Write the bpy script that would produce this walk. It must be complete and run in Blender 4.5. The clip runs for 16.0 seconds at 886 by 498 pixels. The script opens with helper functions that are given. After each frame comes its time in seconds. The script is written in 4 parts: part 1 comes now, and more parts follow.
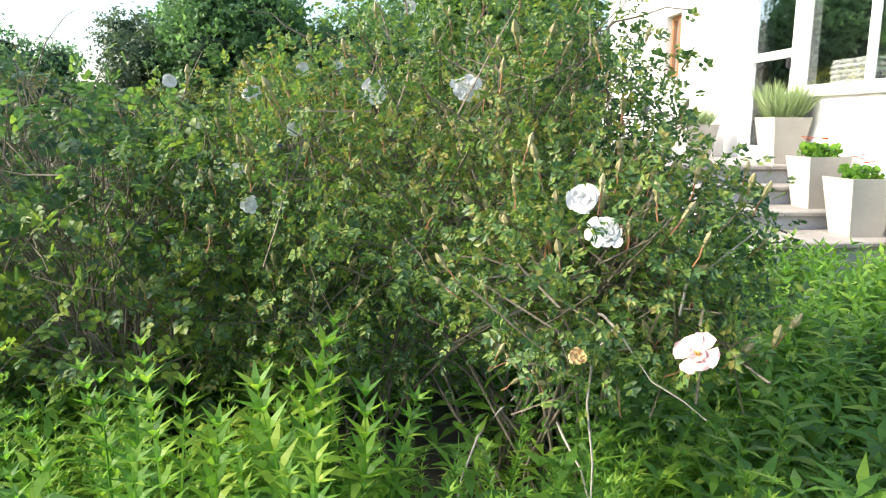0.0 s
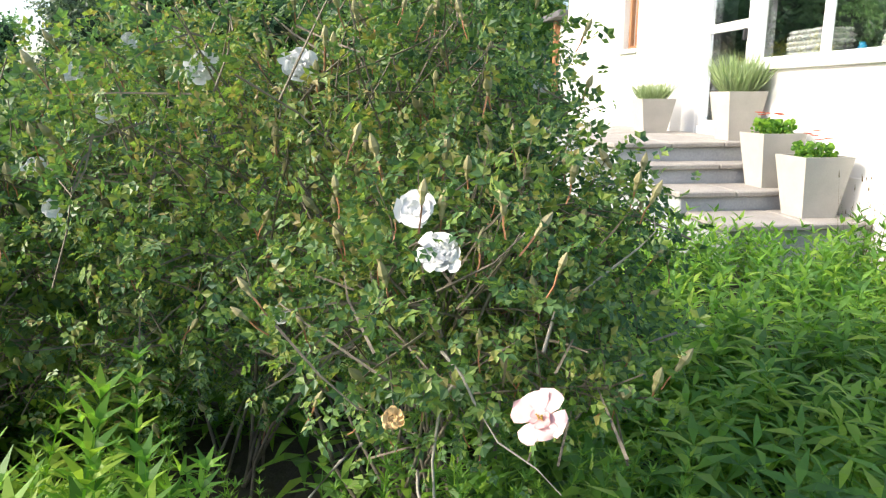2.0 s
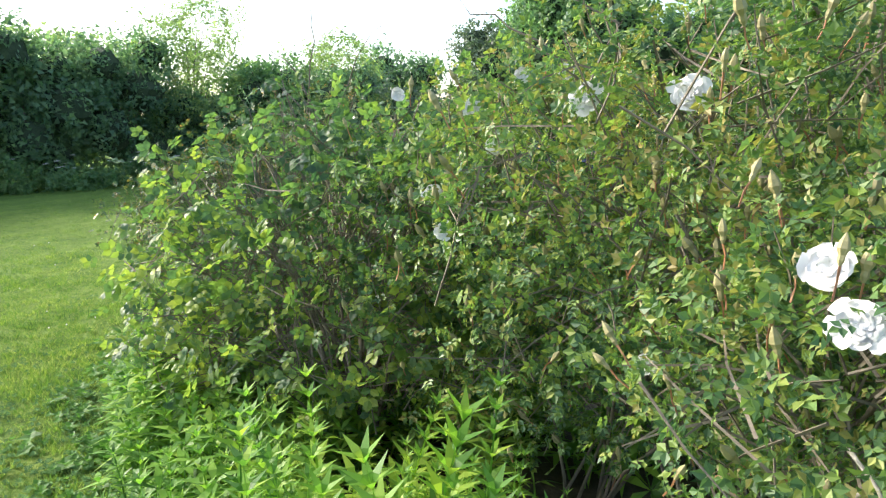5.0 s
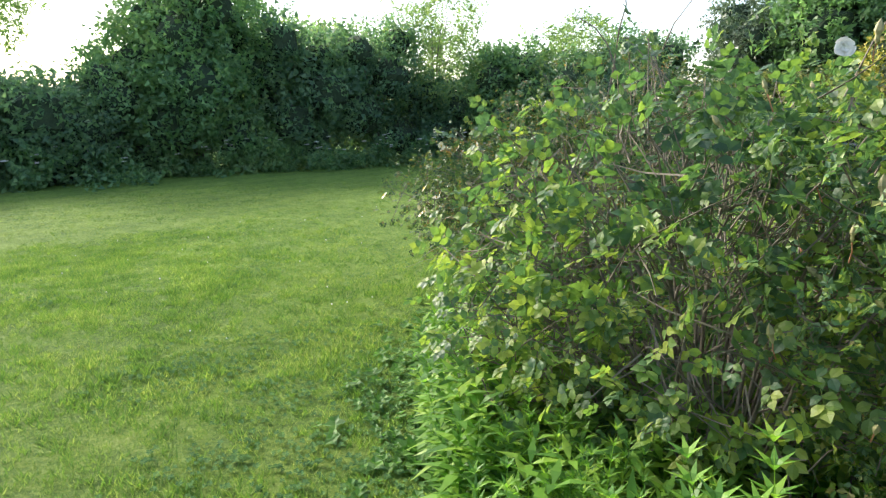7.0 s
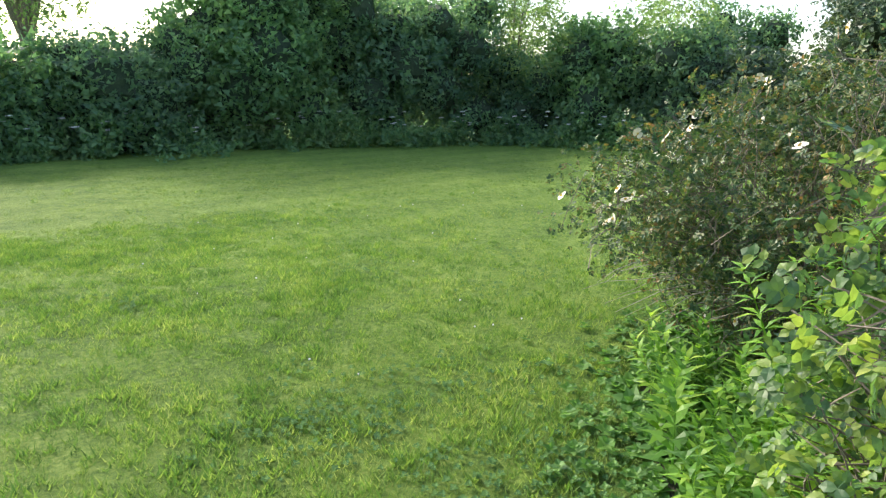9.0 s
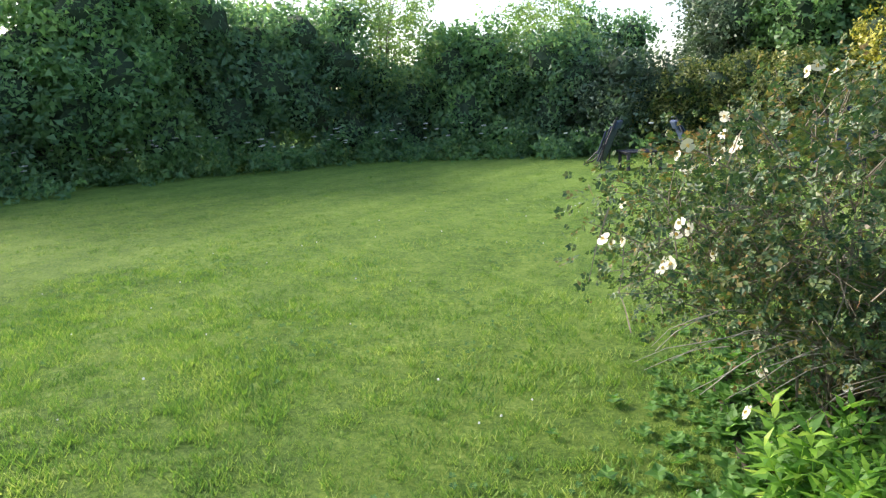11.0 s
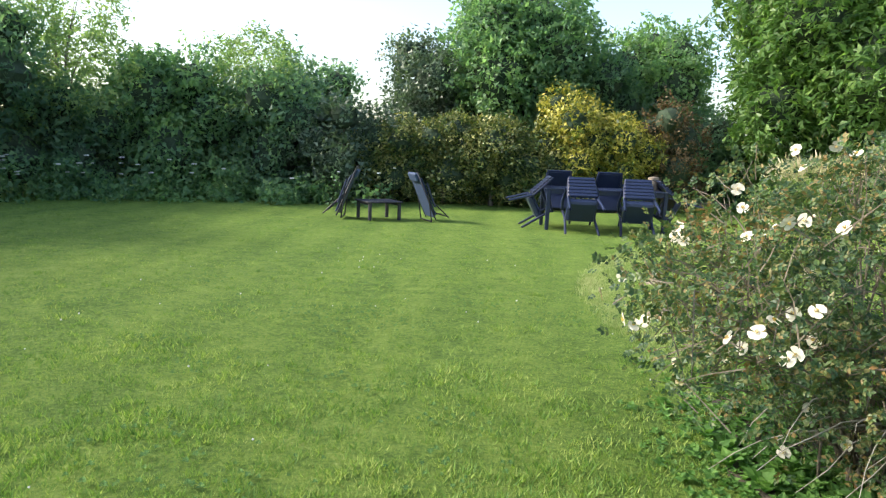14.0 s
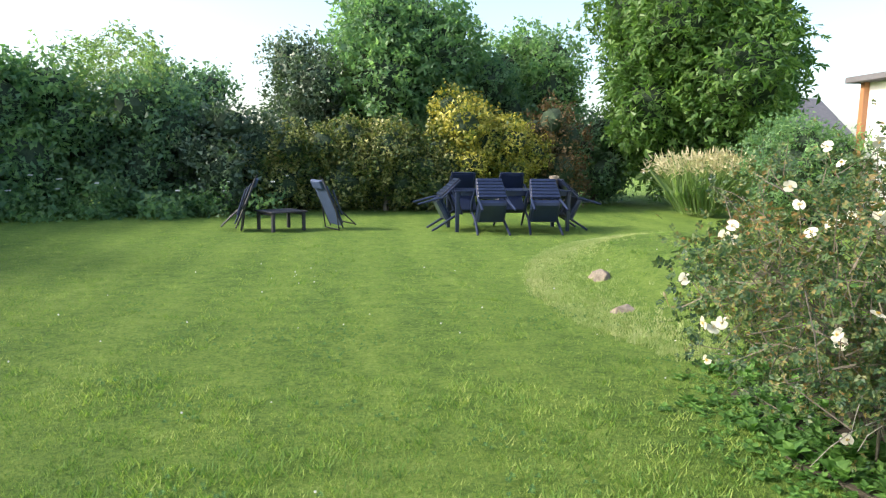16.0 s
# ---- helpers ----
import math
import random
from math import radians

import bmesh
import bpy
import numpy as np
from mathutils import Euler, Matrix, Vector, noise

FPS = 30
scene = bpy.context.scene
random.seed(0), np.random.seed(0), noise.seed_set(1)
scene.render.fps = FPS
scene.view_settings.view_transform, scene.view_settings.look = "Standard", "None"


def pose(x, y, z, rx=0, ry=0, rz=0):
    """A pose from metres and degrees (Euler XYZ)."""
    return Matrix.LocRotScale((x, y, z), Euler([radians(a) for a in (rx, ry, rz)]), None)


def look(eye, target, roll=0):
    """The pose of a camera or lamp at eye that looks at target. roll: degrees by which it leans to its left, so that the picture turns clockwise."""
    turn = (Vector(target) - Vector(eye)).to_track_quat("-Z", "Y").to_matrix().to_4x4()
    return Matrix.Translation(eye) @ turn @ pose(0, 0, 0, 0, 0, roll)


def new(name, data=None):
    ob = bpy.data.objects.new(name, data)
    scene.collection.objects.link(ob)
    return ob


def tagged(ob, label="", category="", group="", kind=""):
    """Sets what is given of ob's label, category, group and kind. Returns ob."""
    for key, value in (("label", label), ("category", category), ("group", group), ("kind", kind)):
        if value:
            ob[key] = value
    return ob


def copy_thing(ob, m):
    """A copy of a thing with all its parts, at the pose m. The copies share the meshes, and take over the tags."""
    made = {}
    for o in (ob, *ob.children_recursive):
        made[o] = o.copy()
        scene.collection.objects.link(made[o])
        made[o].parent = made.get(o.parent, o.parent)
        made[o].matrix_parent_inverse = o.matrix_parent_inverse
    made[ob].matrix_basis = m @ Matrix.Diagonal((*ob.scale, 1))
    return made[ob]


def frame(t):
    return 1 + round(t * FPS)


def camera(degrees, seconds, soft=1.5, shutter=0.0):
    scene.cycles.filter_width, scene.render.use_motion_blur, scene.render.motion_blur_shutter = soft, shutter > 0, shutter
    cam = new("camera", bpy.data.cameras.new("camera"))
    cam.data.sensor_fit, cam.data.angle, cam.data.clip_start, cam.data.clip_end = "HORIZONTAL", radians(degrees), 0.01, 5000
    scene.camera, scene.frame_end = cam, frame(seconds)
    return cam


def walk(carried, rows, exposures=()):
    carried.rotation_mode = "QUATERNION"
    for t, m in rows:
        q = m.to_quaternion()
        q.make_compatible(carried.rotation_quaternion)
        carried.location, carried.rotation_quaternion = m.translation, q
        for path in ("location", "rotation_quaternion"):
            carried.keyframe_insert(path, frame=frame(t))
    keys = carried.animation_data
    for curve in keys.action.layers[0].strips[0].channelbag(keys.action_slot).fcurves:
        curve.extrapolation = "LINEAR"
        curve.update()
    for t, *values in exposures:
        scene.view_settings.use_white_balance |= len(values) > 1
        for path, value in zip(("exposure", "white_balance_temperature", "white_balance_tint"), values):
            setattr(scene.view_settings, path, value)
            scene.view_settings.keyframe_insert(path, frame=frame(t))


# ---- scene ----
cam = camera(66.0, 16.0, soft=1.25)
PATH = [
    (0.0, 0.0, 0.0, 1.4, 79.5, -0.1, 0.0),
    (0.5, 0.079, 0.177, 1.415, 80.1, -1.0, -3.2),
    (1.0, 0.138, 0.259, 1.41, 80.6, -1.1, -6.7),
    (1.5, 0.231, 0.303, 1.417, 78.6, -0.7, -5.3),
    (2.0, 0.358, 0.383, 1.429, 77.3, 0.1, -2.1),
    (2.5, 0.43, 0.439, 1.426, 76.4, -0.0, 1.4),
    (3.0, 0.462, 0.473, 1.412, 75.5, -0.1, 1.8),
    (3.5, 0.475, 0.487, 1.428, 76.0, 0.7, 8.3),
    (4.0, 0.437, 0.504, 1.447, 78.2, 1.7, 15.9),
    (4.5, 0.404, 0.5, 1.456, 79.4, 1.6, 22.3),
    (5.0, 0.324, 0.496, 1.446, 79.6, 1.2, 28.4),
    (5.2, 0.284, 0.496, 1.443, 79.17, -0.26, 31.7),
    (7.3, -0.6, 0.61, 1.39, 78.73, 0.14, 48.07),
    (7.5, -0.731, 0.622, 1.388, 78.3, -0.98, 48.71),
    (8.0, -1.086, 0.633, 1.391, 76.8, 1.47, 48.73),
    (8.2, -1.22, 0.65, 1.39, 76.68, -0.2, 51.45),
    (10.3, -2.47, 1.01, 1.378, 78.18, 0.01, 44.59),
    (10.5, -2.602, 1.051, 1.375, 78.15, 1.61, 41.77),
    (11.0, -2.92, 1.159, 1.386, 77.93, 2.3, 38.57),
    (11.5, -3.303, 1.139, 1.389, 78.93, 2.5, 29.6),
    (12.0, -3.596, 1.143, 1.397, 79.23, -0.81, 27.18),
    (12.5, -3.846, 1.231, 1.4, 79.47, 3.48, 21.74),
    (13.0, -4.076, 1.294, 1.4, 79.92, 0.83, 16.46),
    (13.5, -4.386, 1.244, 1.397, 81.21, 0.73, 12.85),
    (14.0, -4.627, 1.22, 1.406, 81.5, -2.34, 10.73),
    (14.5, -4.826, 1.289, 1.388, 81.4, 1.46, 8.53),
    (15.0, -5.008, 1.419, 1.38, 81.34, 0.07, 5.33),
    (15.5, -5.255, 1.401, 1.382, 81.51, -0.5, 1.31),
    (16.0, -5.534, 1.385, 1.4, 82.07, -0.73, -1.16),
]
walk(cam, [(t, pose(*r)) for t, *r in PATH], exposures=[(0.0, 1.45), (2.0, 1.3), (3.5, 1.75), (4.5, 1.8), (5.0, 1.65), (7.5, 1.5), (11.0, 1.5), (16.0, 1.4)])

# ---- light ----
SUN_BEARING, SUN_HEIGHT = 97.0, 33.0      # degrees counter-clockwise from +y, degrees above the horizon
to_sun = Vector((-math.sin(radians(SUN_BEARING)) * math.cos(radians(SUN_HEIGHT)),
                 math.cos(radians(SUN_BEARING)) * math.cos(radians(SUN_HEIGHT)), math.sin(radians(SUN_HEIGHT))))
world = bpy.data.worlds.new("world")
scene.world = world
world.use_nodes = True
sky = world.node_tree.nodes.new("ShaderNodeTexSky")
sky.sky_type, sky.sun_disc = "NISHITA", False
sky.sun_elevation, sky.sun_rotation = radians(SUN_HEIGHT), radians(-SUN_BEARING)
sky.air_density, sky.dust_density = 1.0, 2.5
back = world.node_tree.nodes["Background"]
back.inputs["Strength"].default_value = 0.15
world.node_tree.links.new(sky.outputs["Color"], back.inputs["Color"])
sun = new("sun", bpy.data.lights.new("sun", "SUN"))
sun.data.energy, sun.data.angle, sun.data.color = 2.35, radians(9.0), (1.0, 0.91, 0.78)
sun.matrix_world = look(to_sun * 60, (0, 0, 0))


# ---- materials ----
def material(name):
    m = bpy.data.materials.new(name)
    m.use_nodes = True
    return m, m.node_tree.nodes, m.node_tree.links, m.node_tree.nodes["Principled BSDF"]


def ramp(nodes, stops):
    r = nodes.new("ShaderNodeValToRGB")
    while len(r.color_ramp.elements) < len(stops):
        r.color_ramp.elements.new(0.5)
    for e, (p, c) in zip(r.color_ramp.elements, stops):
        e.position, e.color = p, (*c, 1)
    return r


def grain(nodes, links, scale, detail=4.0, rough=0.6, stretch=(1, 1, 1)):
    geo = nodes.new("ShaderNodeNewGeometry")
    mp = nodes.new("ShaderNodeMapping")
    mp.inputs["Scale"].default_value = stretch
    n = nodes.new("ShaderNodeTexNoise")
    n.inputs["Scale"].default_value, n.inputs["Detail"].default_value, n.inputs["Roughness"].default_value = scale, detail, rough
    links.new(geo.outputs["Position"], mp.inputs["Vector"])
    links.new(mp.outputs["Vector"], n.inputs["Vector"])
    return n


def surface(name, dark, light, scale=6.0, fine=60.0, rough=0.6, bump=0.2, metal=0.0, stretch=(1, 1, 1)):
    """A plain worn surface: colour drifts over a large and a fine scale, with fine relief."""
    m, nodes, links, b = material(name)
    n1, n2 = grain(nodes, links, scale, stretch=stretch), grain(nodes, links, fine, stretch=stretch)
    mix = nodes.new("ShaderNodeMath")
    mix.operation = "MULTIPLY_ADD"
    mix.inputs[1].default_value = 0.5
    half = nodes.new("ShaderNodeMath")
    half.operation = "MULTIPLY"
    half.inputs[1].default_value = 0.5
    links.new(n2.outputs["Fac"], half.inputs[0])
    links.new(n1.outputs["Fac"], mix.inputs[0])
    links.new(half.outputs[0], mix.inputs[2])
    r = ramp(nodes, [(0.3, dark), (0.7, light)])
    links.new(mix.outputs[0], r.inputs["Fac"])
    links.new(r.outputs["Color"], b.inputs["Base Color"])
    b.inputs["Roughness"].default_value, b.inputs["Metallic"].default_value = rough, metal
    bp = nodes.new("ShaderNodeBump")
    bp.inputs["Strength"].default_value, bp.inputs["Distance"].default_value = bump, 0.01
    links.new(mix.outputs[0], bp.inputs["Height"])
    links.new(bp.outputs["Normal"], b.inputs["Normal"])
    return m


def leafy(name, colours, through_light=0.3, rough=0.45, drift=1.2, glow_tint=(0.95, 1.05, 0.6)):
    """Leaves: each one its own shade, drifting over the plant, letting some light through."""
    m, nodes, links, b = material(name)
    geo = nodes.new("ShaderNodeNewGeometry")
    n = grain(nodes, links, drift, detail=2.0)
    add = nodes.new("ShaderNodeMath")
    add.operation = "MULTIPLY_ADD"
    add.inputs[1].default_value = 0.62
    sub = nodes.new("ShaderNodeMath")
    sub.operation = "MULTIPLY_ADD"
    sub.inputs[1].default_value, sub.inputs[2].default_value = 1.1, -0.36
    links.new(n.outputs["Fac"], sub.inputs[0])
    links.new(geo.outputs["Random Per Island"], add.inputs[0])
    links.new(sub.outputs[0], add.inputs[2])
    k = len(colours) - 1
    r = ramp(nodes, [(0.1 + 0.8 * i / k, c) for i, c in enumerate(colours)])
    links.new(add.outputs[0], r.inputs["Fac"])
    links.new(r.outputs["Color"], b.inputs["Base Color"])
    b.inputs["Roughness"].default_value = rough
    b.inputs["Specular IOR Level"].default_value = 0.35
    tr = nodes.new("ShaderNodeBsdfTranslucent")
    tint = nodes.new("ShaderNodeMix")
    tint.data_type, tint.blend_type = "RGBA", "MULTIPLY"
    tint.inputs["Factor"].default_value = 1.0
    tint.inputs["B"].default_value = (*[c * 1.8 for c in glow_tint], 1)
    links.new(r.outputs["Color"], tint.inputs["A"])
    links.new(tint.outputs["Result"], tr.inputs["Color"])
    mix = nodes.new("ShaderNodeMixShader")
    mix.inputs["Fac"].default_value = through_light
    links.new(b.outputs["BSDF"], mix.inputs[1])
    links.new(tr.outputs["BSDF"], mix.inputs[2])
    links.new(mix.outputs["Shader"], nodes["Material Output"].inputs["Surface"])
    return m


ROSE_LEAF = leafy("rose_leaf", [(0.035, 0.085, 0.045), (0.07, 0.14, 0.06), (0.115, 0.2, 0.06), (0.2, 0.28, 0.06), (0.27, 0.22, 0.08)], 0.3)
ROSE_LEAF_B = leafy("broad_rose_leaf", [(0.045, 0.09, 0.05), (0.075, 0.145, 0.06), (0.14, 0.22, 0.05), (0.29, 0.34, 0.07)], 0.4)
ROSE_LEAF_C = leafy("small_rose_leaf", [(0.025, 0.055, 0.028), (0.045, 0.09, 0.038), (0.075, 0.13, 0.042), (0.13, 0.155, 0.05), (0.28, 0.16, 0.06)], 0.2)
WEED_LEAF = leafy("weed_leaf", [(0.05, 0.125, 0.027), (0.095, 0.215, 0.036), (0.17, 0.32, 0.042), (0.3, 0.41, 0.06)], 0.4, 0.5)
CLOVER = leafy("clover_leaf", [(0.05, 0.12, 0.04), (0.08, 0.17, 0.05), (0.12, 0.22, 0.06)], 0.25, 0.95, 4.0)
DOCK_LEAF = leafy("dock_leaf", [(0.05, 0.125, 0.03), (0.085, 0.19, 0.042), (0.15, 0.28, 0.06)], 0.35, 0.6)
STRAW = leafy("dry_grass", [(0.2, 0.28, 0.09), (0.29, 0.35, 0.14), (0.4, 0.41, 0.22)], 0.3, 0.8)
GRASS = leafy("grass_blade", [(0.07, 0.14, 0.034), (0.125, 0.225, 0.046), (0.2, 0.295, 0.06), (0.34, 0.39, 0.12)], 0.3, 0.7, 2.2)
HEDGE_DARK = leafy("hedge_leaf_dark", [(0.07, 0.14, 0.095), (0.115, 0.2, 0.125), (0.17, 0.27, 0.14)], 0.48, 0.5, 0.5)
HEDGE_MID = leafy("hedge_leaf_mid", [(0.08, 0.16, 0.09), (0.13, 0.235, 0.11), (0.2, 0.31, 0.14)], 0.45, 0.5, 0.5)
HEDGE_ASH = leafy("hedge_leaf_ash", [(0.1, 0.17, 0.08), (0.17, 0.25, 0.1), (0.26, 0.33, 0.14)], 0.45, 0.5, 0.5)
HEDGE_BLUE = leafy("hedge_leaf_blue", [(0.05, 0.085, 0.06), (0.085, 0.13, 0.085), (0.15, 0.2, 0.13)], 0.25, 0.4, 0.5)
VARIEGATED = leafy("variegated_leaf", [(0.03, 0.06, 0.02), (0.07, 0.11, 0.03), (0.2, 0.21, 0.06), (0.42, 0.4, 0.17)], 0.2, 0.4, 1.5)
GOLDEN = leafy("golden_leaf", [(0.06, 0.1, 0.025), (0.13, 0.17, 0.035), (0.32, 0.3, 0.05), (0.46, 0.41, 0.08), (0.54, 0.48, 0.14)], 0.2, 0.45, 1.5)
RUSSET = leafy("russet_leaf", [(0.06, 0.06, 0.03), (0.13, 0.09, 0.04), (0.2, 0.12, 0.05)], 0.2, 0.5, 1.5)
CHESTNUT = leafy("chestnut_leaf", [(0.05, 0.11, 0.03), (0.09, 0.18, 0.045), (0.16, 0.26, 0.06)], 0.33, 0.45, 0.6)
PLUME = leafy("dry_plume", [(0.35, 0.3, 0.2), (0.5, 0.44, 0.3), (0.62, 0.56, 0.42)], 0.3, 0.8)
LAVENDER = leafy("lavender_leaf", [(0.16, 0.22, 0.12), (0.26, 0.33, 0.17), (0.36, 0.42, 0.24)], 0.25, 0.6)
# mottled dark green standing in for the shade deep inside the crowns
INNER = surface("shaded_core", (0.01, 0.022, 0.012), (0.055, 0.09, 0.045), 7, 30, 0.9, 0.8)
TWIG = surface("rose_twig", (0.1, 0.08, 0.06), (0.22, 0.19, 0.14), 20, 120, 0.8, 0.4)
OLD_CANE = surface("old_cane", (0.25, 0.23, 0.19), (0.42, 0.38, 0.32), 25, 150, 0.8, 0.4)
BARK = surface("bark", (0.1, 0.08, 0.06), (0.26, 0.22, 0.18), 5, 40, 0.9, 1.0, stretch=(1, 1, 0.3))
BUD = surface("bud_sepal", (0.24, 0.24, 0.1), (0.36, 0.3, 0.16), 30, 100, 0.6, 0.3)
BUD_STALK = surface("bud_stalk", (0.3, 0.12, 0.06), (0.42, 0.2, 0.1), 30, 100, 0.6, 0.3)
PETAL_WHITE = leafy("petal_white", [(0.7, 0.69, 0.68), (0.8, 0.78, 0.77)], 0.12, 0.6, 8, (0.55, 0.53, 0.52))
PETAL_PINK = leafy("petal_pink", [(0.65, 0.35, 0.34), (0.7, 0.44, 0.43), (0.74, 0.53, 0.52)], 0.12, 0.6, 25, (0.56, 0.47, 0.45))
PETAL_CREAM = leafy("petal_cream", [(0.66, 0.62, 0.46), (0.74, 0.71, 0.6)], 0.15, 0.6, 10, (0.55, 0.53, 0.42))
STAMEN = surface("stamen", (0.55, 0.38, 0.05), (0.75, 0.55, 0.1), 80, 300, 0.7, 0.5)
WITHERED = surface("withered_petal", (0.45, 0.28, 0.1), (0.7, 0.5, 0.25), 40, 150, 0.8, 0.5)
RED_PETAL = leafy("geranium_petal", [(0.7, 0.06, 0.03), (0.8, 0.2, 0.08)], 0.25, 0.6, 20, (0.55, 0.4, 0.4))
RENDER_WALL = surface("white_render", (0.76, 0.75, 0.73), (0.83, 0.82, 0.81), 1.5, 90, 0.85, 0.25)
WHITE_FRAME = surface("white_frame", (0.78, 0.78, 0.78), (0.84, 0.84, 0.84), 3, 80, 0.35, 0.03)
WOOD_FRAME = surface("brown_wood_frame", (0.28, 0.12, 0.05), (0.42, 0.2, 0.09), 4, 60, 0.5, 0.2, stretch=(4, 4, 0.4))
STONE = surface("step_stone", (0.24, 0.22, 0.2), (0.42, 0.39, 0.35), 4, 60, 0.85, 0.6)
RISER = surface("step_riser", (0.3, 0.31, 0.33), (0.48, 0.48, 0.48), 4, 50, 0.85, 0.5)
PLANTER = surface("planter_concrete", (0.38, 0.355, 0.31), (0.5, 0.47, 0.42), 5, 120, 0.8, 0.2)
SOIL = surface("soil", (0.03, 0.026, 0.018), (0.08, 0.068, 0.045), 20, 100, 0.95, 0.9)
ROCK = surface("rock", (0.09, 0.075, 0.06), (0.34, 0.28, 0.21), 9, 45, 0.9, 0.8)
PLASTIC = surface("navy_plastic", (0.01, 0.016, 0.045), (0.02, 0.03, 0.075), 6, 90, 0.32, 0.06)
FABRIC = surface("blue_mesh_fabric", (0.03, 0.05, 0.11), (0.05, 0.08, 0.16), 10, 300, 0.6, 0.3)
DARK_METAL = surface("dark_metal", (0.03, 0.03, 0.035), (0.06, 0.06, 0.065), 10, 120, 0.45, 0.1, 0.6)
GREY_WOOD = surface("weathered_wood", (0.02, 0.02, 0.028), (0.05, 0.046, 0.055), 6, 60, 0.75, 0.4, stretch=(1, 6, 1))
SLATE = surface("slate_roof", (0.09, 0.09, 0.1), (0.18, 0.17, 0.18), 4, 40, 0.7, 0.3)
INTERIOR = surface("interior_wall", (0.3, 0.28, 0.26), (0.4, 0.38, 0.35), 2, 60, 0.9, 0.1)
CLOTH = surface("folded_cloth", (0.45, 0.45, 0.42), (0.66, 0.65, 0.6), 10, 120, 0.9, 0.3)
TERRACOTTA = surface("ornament_clay", (0.5, 0.3, 0.18), (0.66, 0.46, 0.3), 30, 100, 0.7, 0.4)
BLUE_GLAZE = surface("blue_glaze", (0.02, 0.3, 0.6), (0.04, 0.4, 0.7), 10, 100, 0.25, 0.02)
PALE_GLAZE = surface("pale_glaze", (0.6, 0.57, 0.52), (0.75, 0.72, 0.66), 10, 100, 0.4, 0.05)

GLASS, _n, _l, _b = material("window_glass")
_b.inputs["Base Color"].default_value = (0.9, 0.95, 1.0, 1)
_b.inputs["Roughness"].default_value, _b.inputs["IOR"].default_value = 0.01, 2.1
_b.inputs["Transmission Weight"].default_value = 1.0
_gloss, _mixed = _n.new("ShaderNodeBsdfGlossy"), _n.new("ShaderNodeMixShader")
_gloss.inputs["Color"].default_value, _gloss.inputs["Roughness"].default_value = (0.9, 0.95, 1.0, 1), 0.01
_mixed.inputs["Fac"].default_value = 0.3
_l.new(_b.outputs["BSDF"], _mixed.inputs[1])
_l.new(_gloss.outputs["BSDF"], _mixed.inputs[2])
_l.new(_mixed.outputs["Shader"], _n["Material Output"].inputs["Surface"])

# the lawn: mown bands, clover patches, yellowed spots and a fine blade relief
LAWN, _n, _l, _b = material("lawn_turf")
_big, _mid, _fine = grain(_n, _l, 0.45, 3), grain(_n, _l, 5, 6, 0.75), grain(_n, _l, 34, 7, 0.85)
_geo = _n.new("ShaderNodeNewGeometry")
_sep = _n.new("ShaderNodeSeparateXYZ")
_l.new(_geo.outputs["Position"], _sep.inputs[0])
_wv = _n.new("ShaderNodeTexWave")
_wv.inputs["Scale"].default_value, _wv.inputs["Distortion"].default_value, _wv.inputs["Detail Scale"].default_value = 0.33, 0.6, 0.4
_mp = _n.new("ShaderNodeMapping")
_mp.inputs["Rotation"].default_value = (0, 0, radians(-6))
_l.new(_geo.outputs["Position"], _mp.inputs["Vector"])
_l.new(_mp.outputs["Vector"], _wv.inputs["Vector"])


def _sum(parts):
    last = None
    for sock, w in parts:
        a = _n.new("ShaderNodeMath")
        a.operation = "MULTIPLY_ADD"
        a.inputs[1].default_value = w
        a.inputs[2].default_value = 0.0
        _l.new(sock, a.inputs[0])
        if last:
            _l.new(last, a.inputs[2])
        last = a.outputs[0]
    return last


_f = _sum([(_big.outputs["Fac"], 0.14), (_mid.outputs["Fac"], 0.27), (_fine.outputs["Fac"], 0.56), (_wv.outputs["Fac"], 0.03)])
_r = ramp(_n, [(0.4, (0.06, 0.12, 0.024)), (0.475, (0.135, 0.225, 0.042)), (0.55, (0.215, 0.315, 0.06)), (0.64, (0.33, 0.39, 0.12))])
_l.new(_f, _r.inputs["Fac"])
_l.new(_r.outputs["Color"], _b.inputs["Base Color"])
_b.inputs["Roughness"].default_value = 0.85
_b.inputs["Specular IOR Level"].default_value = 0.15
_bp = _n.new("ShaderNodeBump")
_bp.inputs["Strength"].default_value, _bp.inputs["Distance"].default_value = 1.0, 0.06
_l.new(_sum([(_mid.outputs["Fac"], 0.5), (_fine.outputs["Fac"], 0.8)]), _bp.inputs["Height"])
_l.new(_bp.outputs["Normal"], _b.inputs["Normal"])

# ---- mesh tools ----
rng = np.random.default_rng(7)


def mesh_from(name, verts, tris, mats, index=None, smooth=False):
    me = bpy.data.meshes.new(name)
    verts, tris = np.asarray(verts, np.float32), np.asarray(tris, np.int32)
    me.vertices.add(len(verts))
    me.vertices.foreach_set("co", verts.ravel())
    me.loops.add(tris.size)
    me.loops.foreach_set("vertex_index", tris.ravel())
    me.polygons.add(len(tris))
    me.polygons.foreach_set("loop_start", np.arange(0, tris.size, 3, dtype=np.int32))
    me.polygons.foreach_set("loop_total", np.full(len(tris), 3, np.int32))
    for m in mats:
        me.materials.append(m)
    if index is not None:
        me.polygons.foreach_set("material_index", np.asarray(index, np.int32))
    me.polygons.foreach_set("use_smooth", np.full(len(tris), smooth))
    me.update()
    me.validate()
    return me


def unit(v):
    return v / np.maximum(np.linalg.norm(v, axis=-1, keepdims=True), 1e-9)


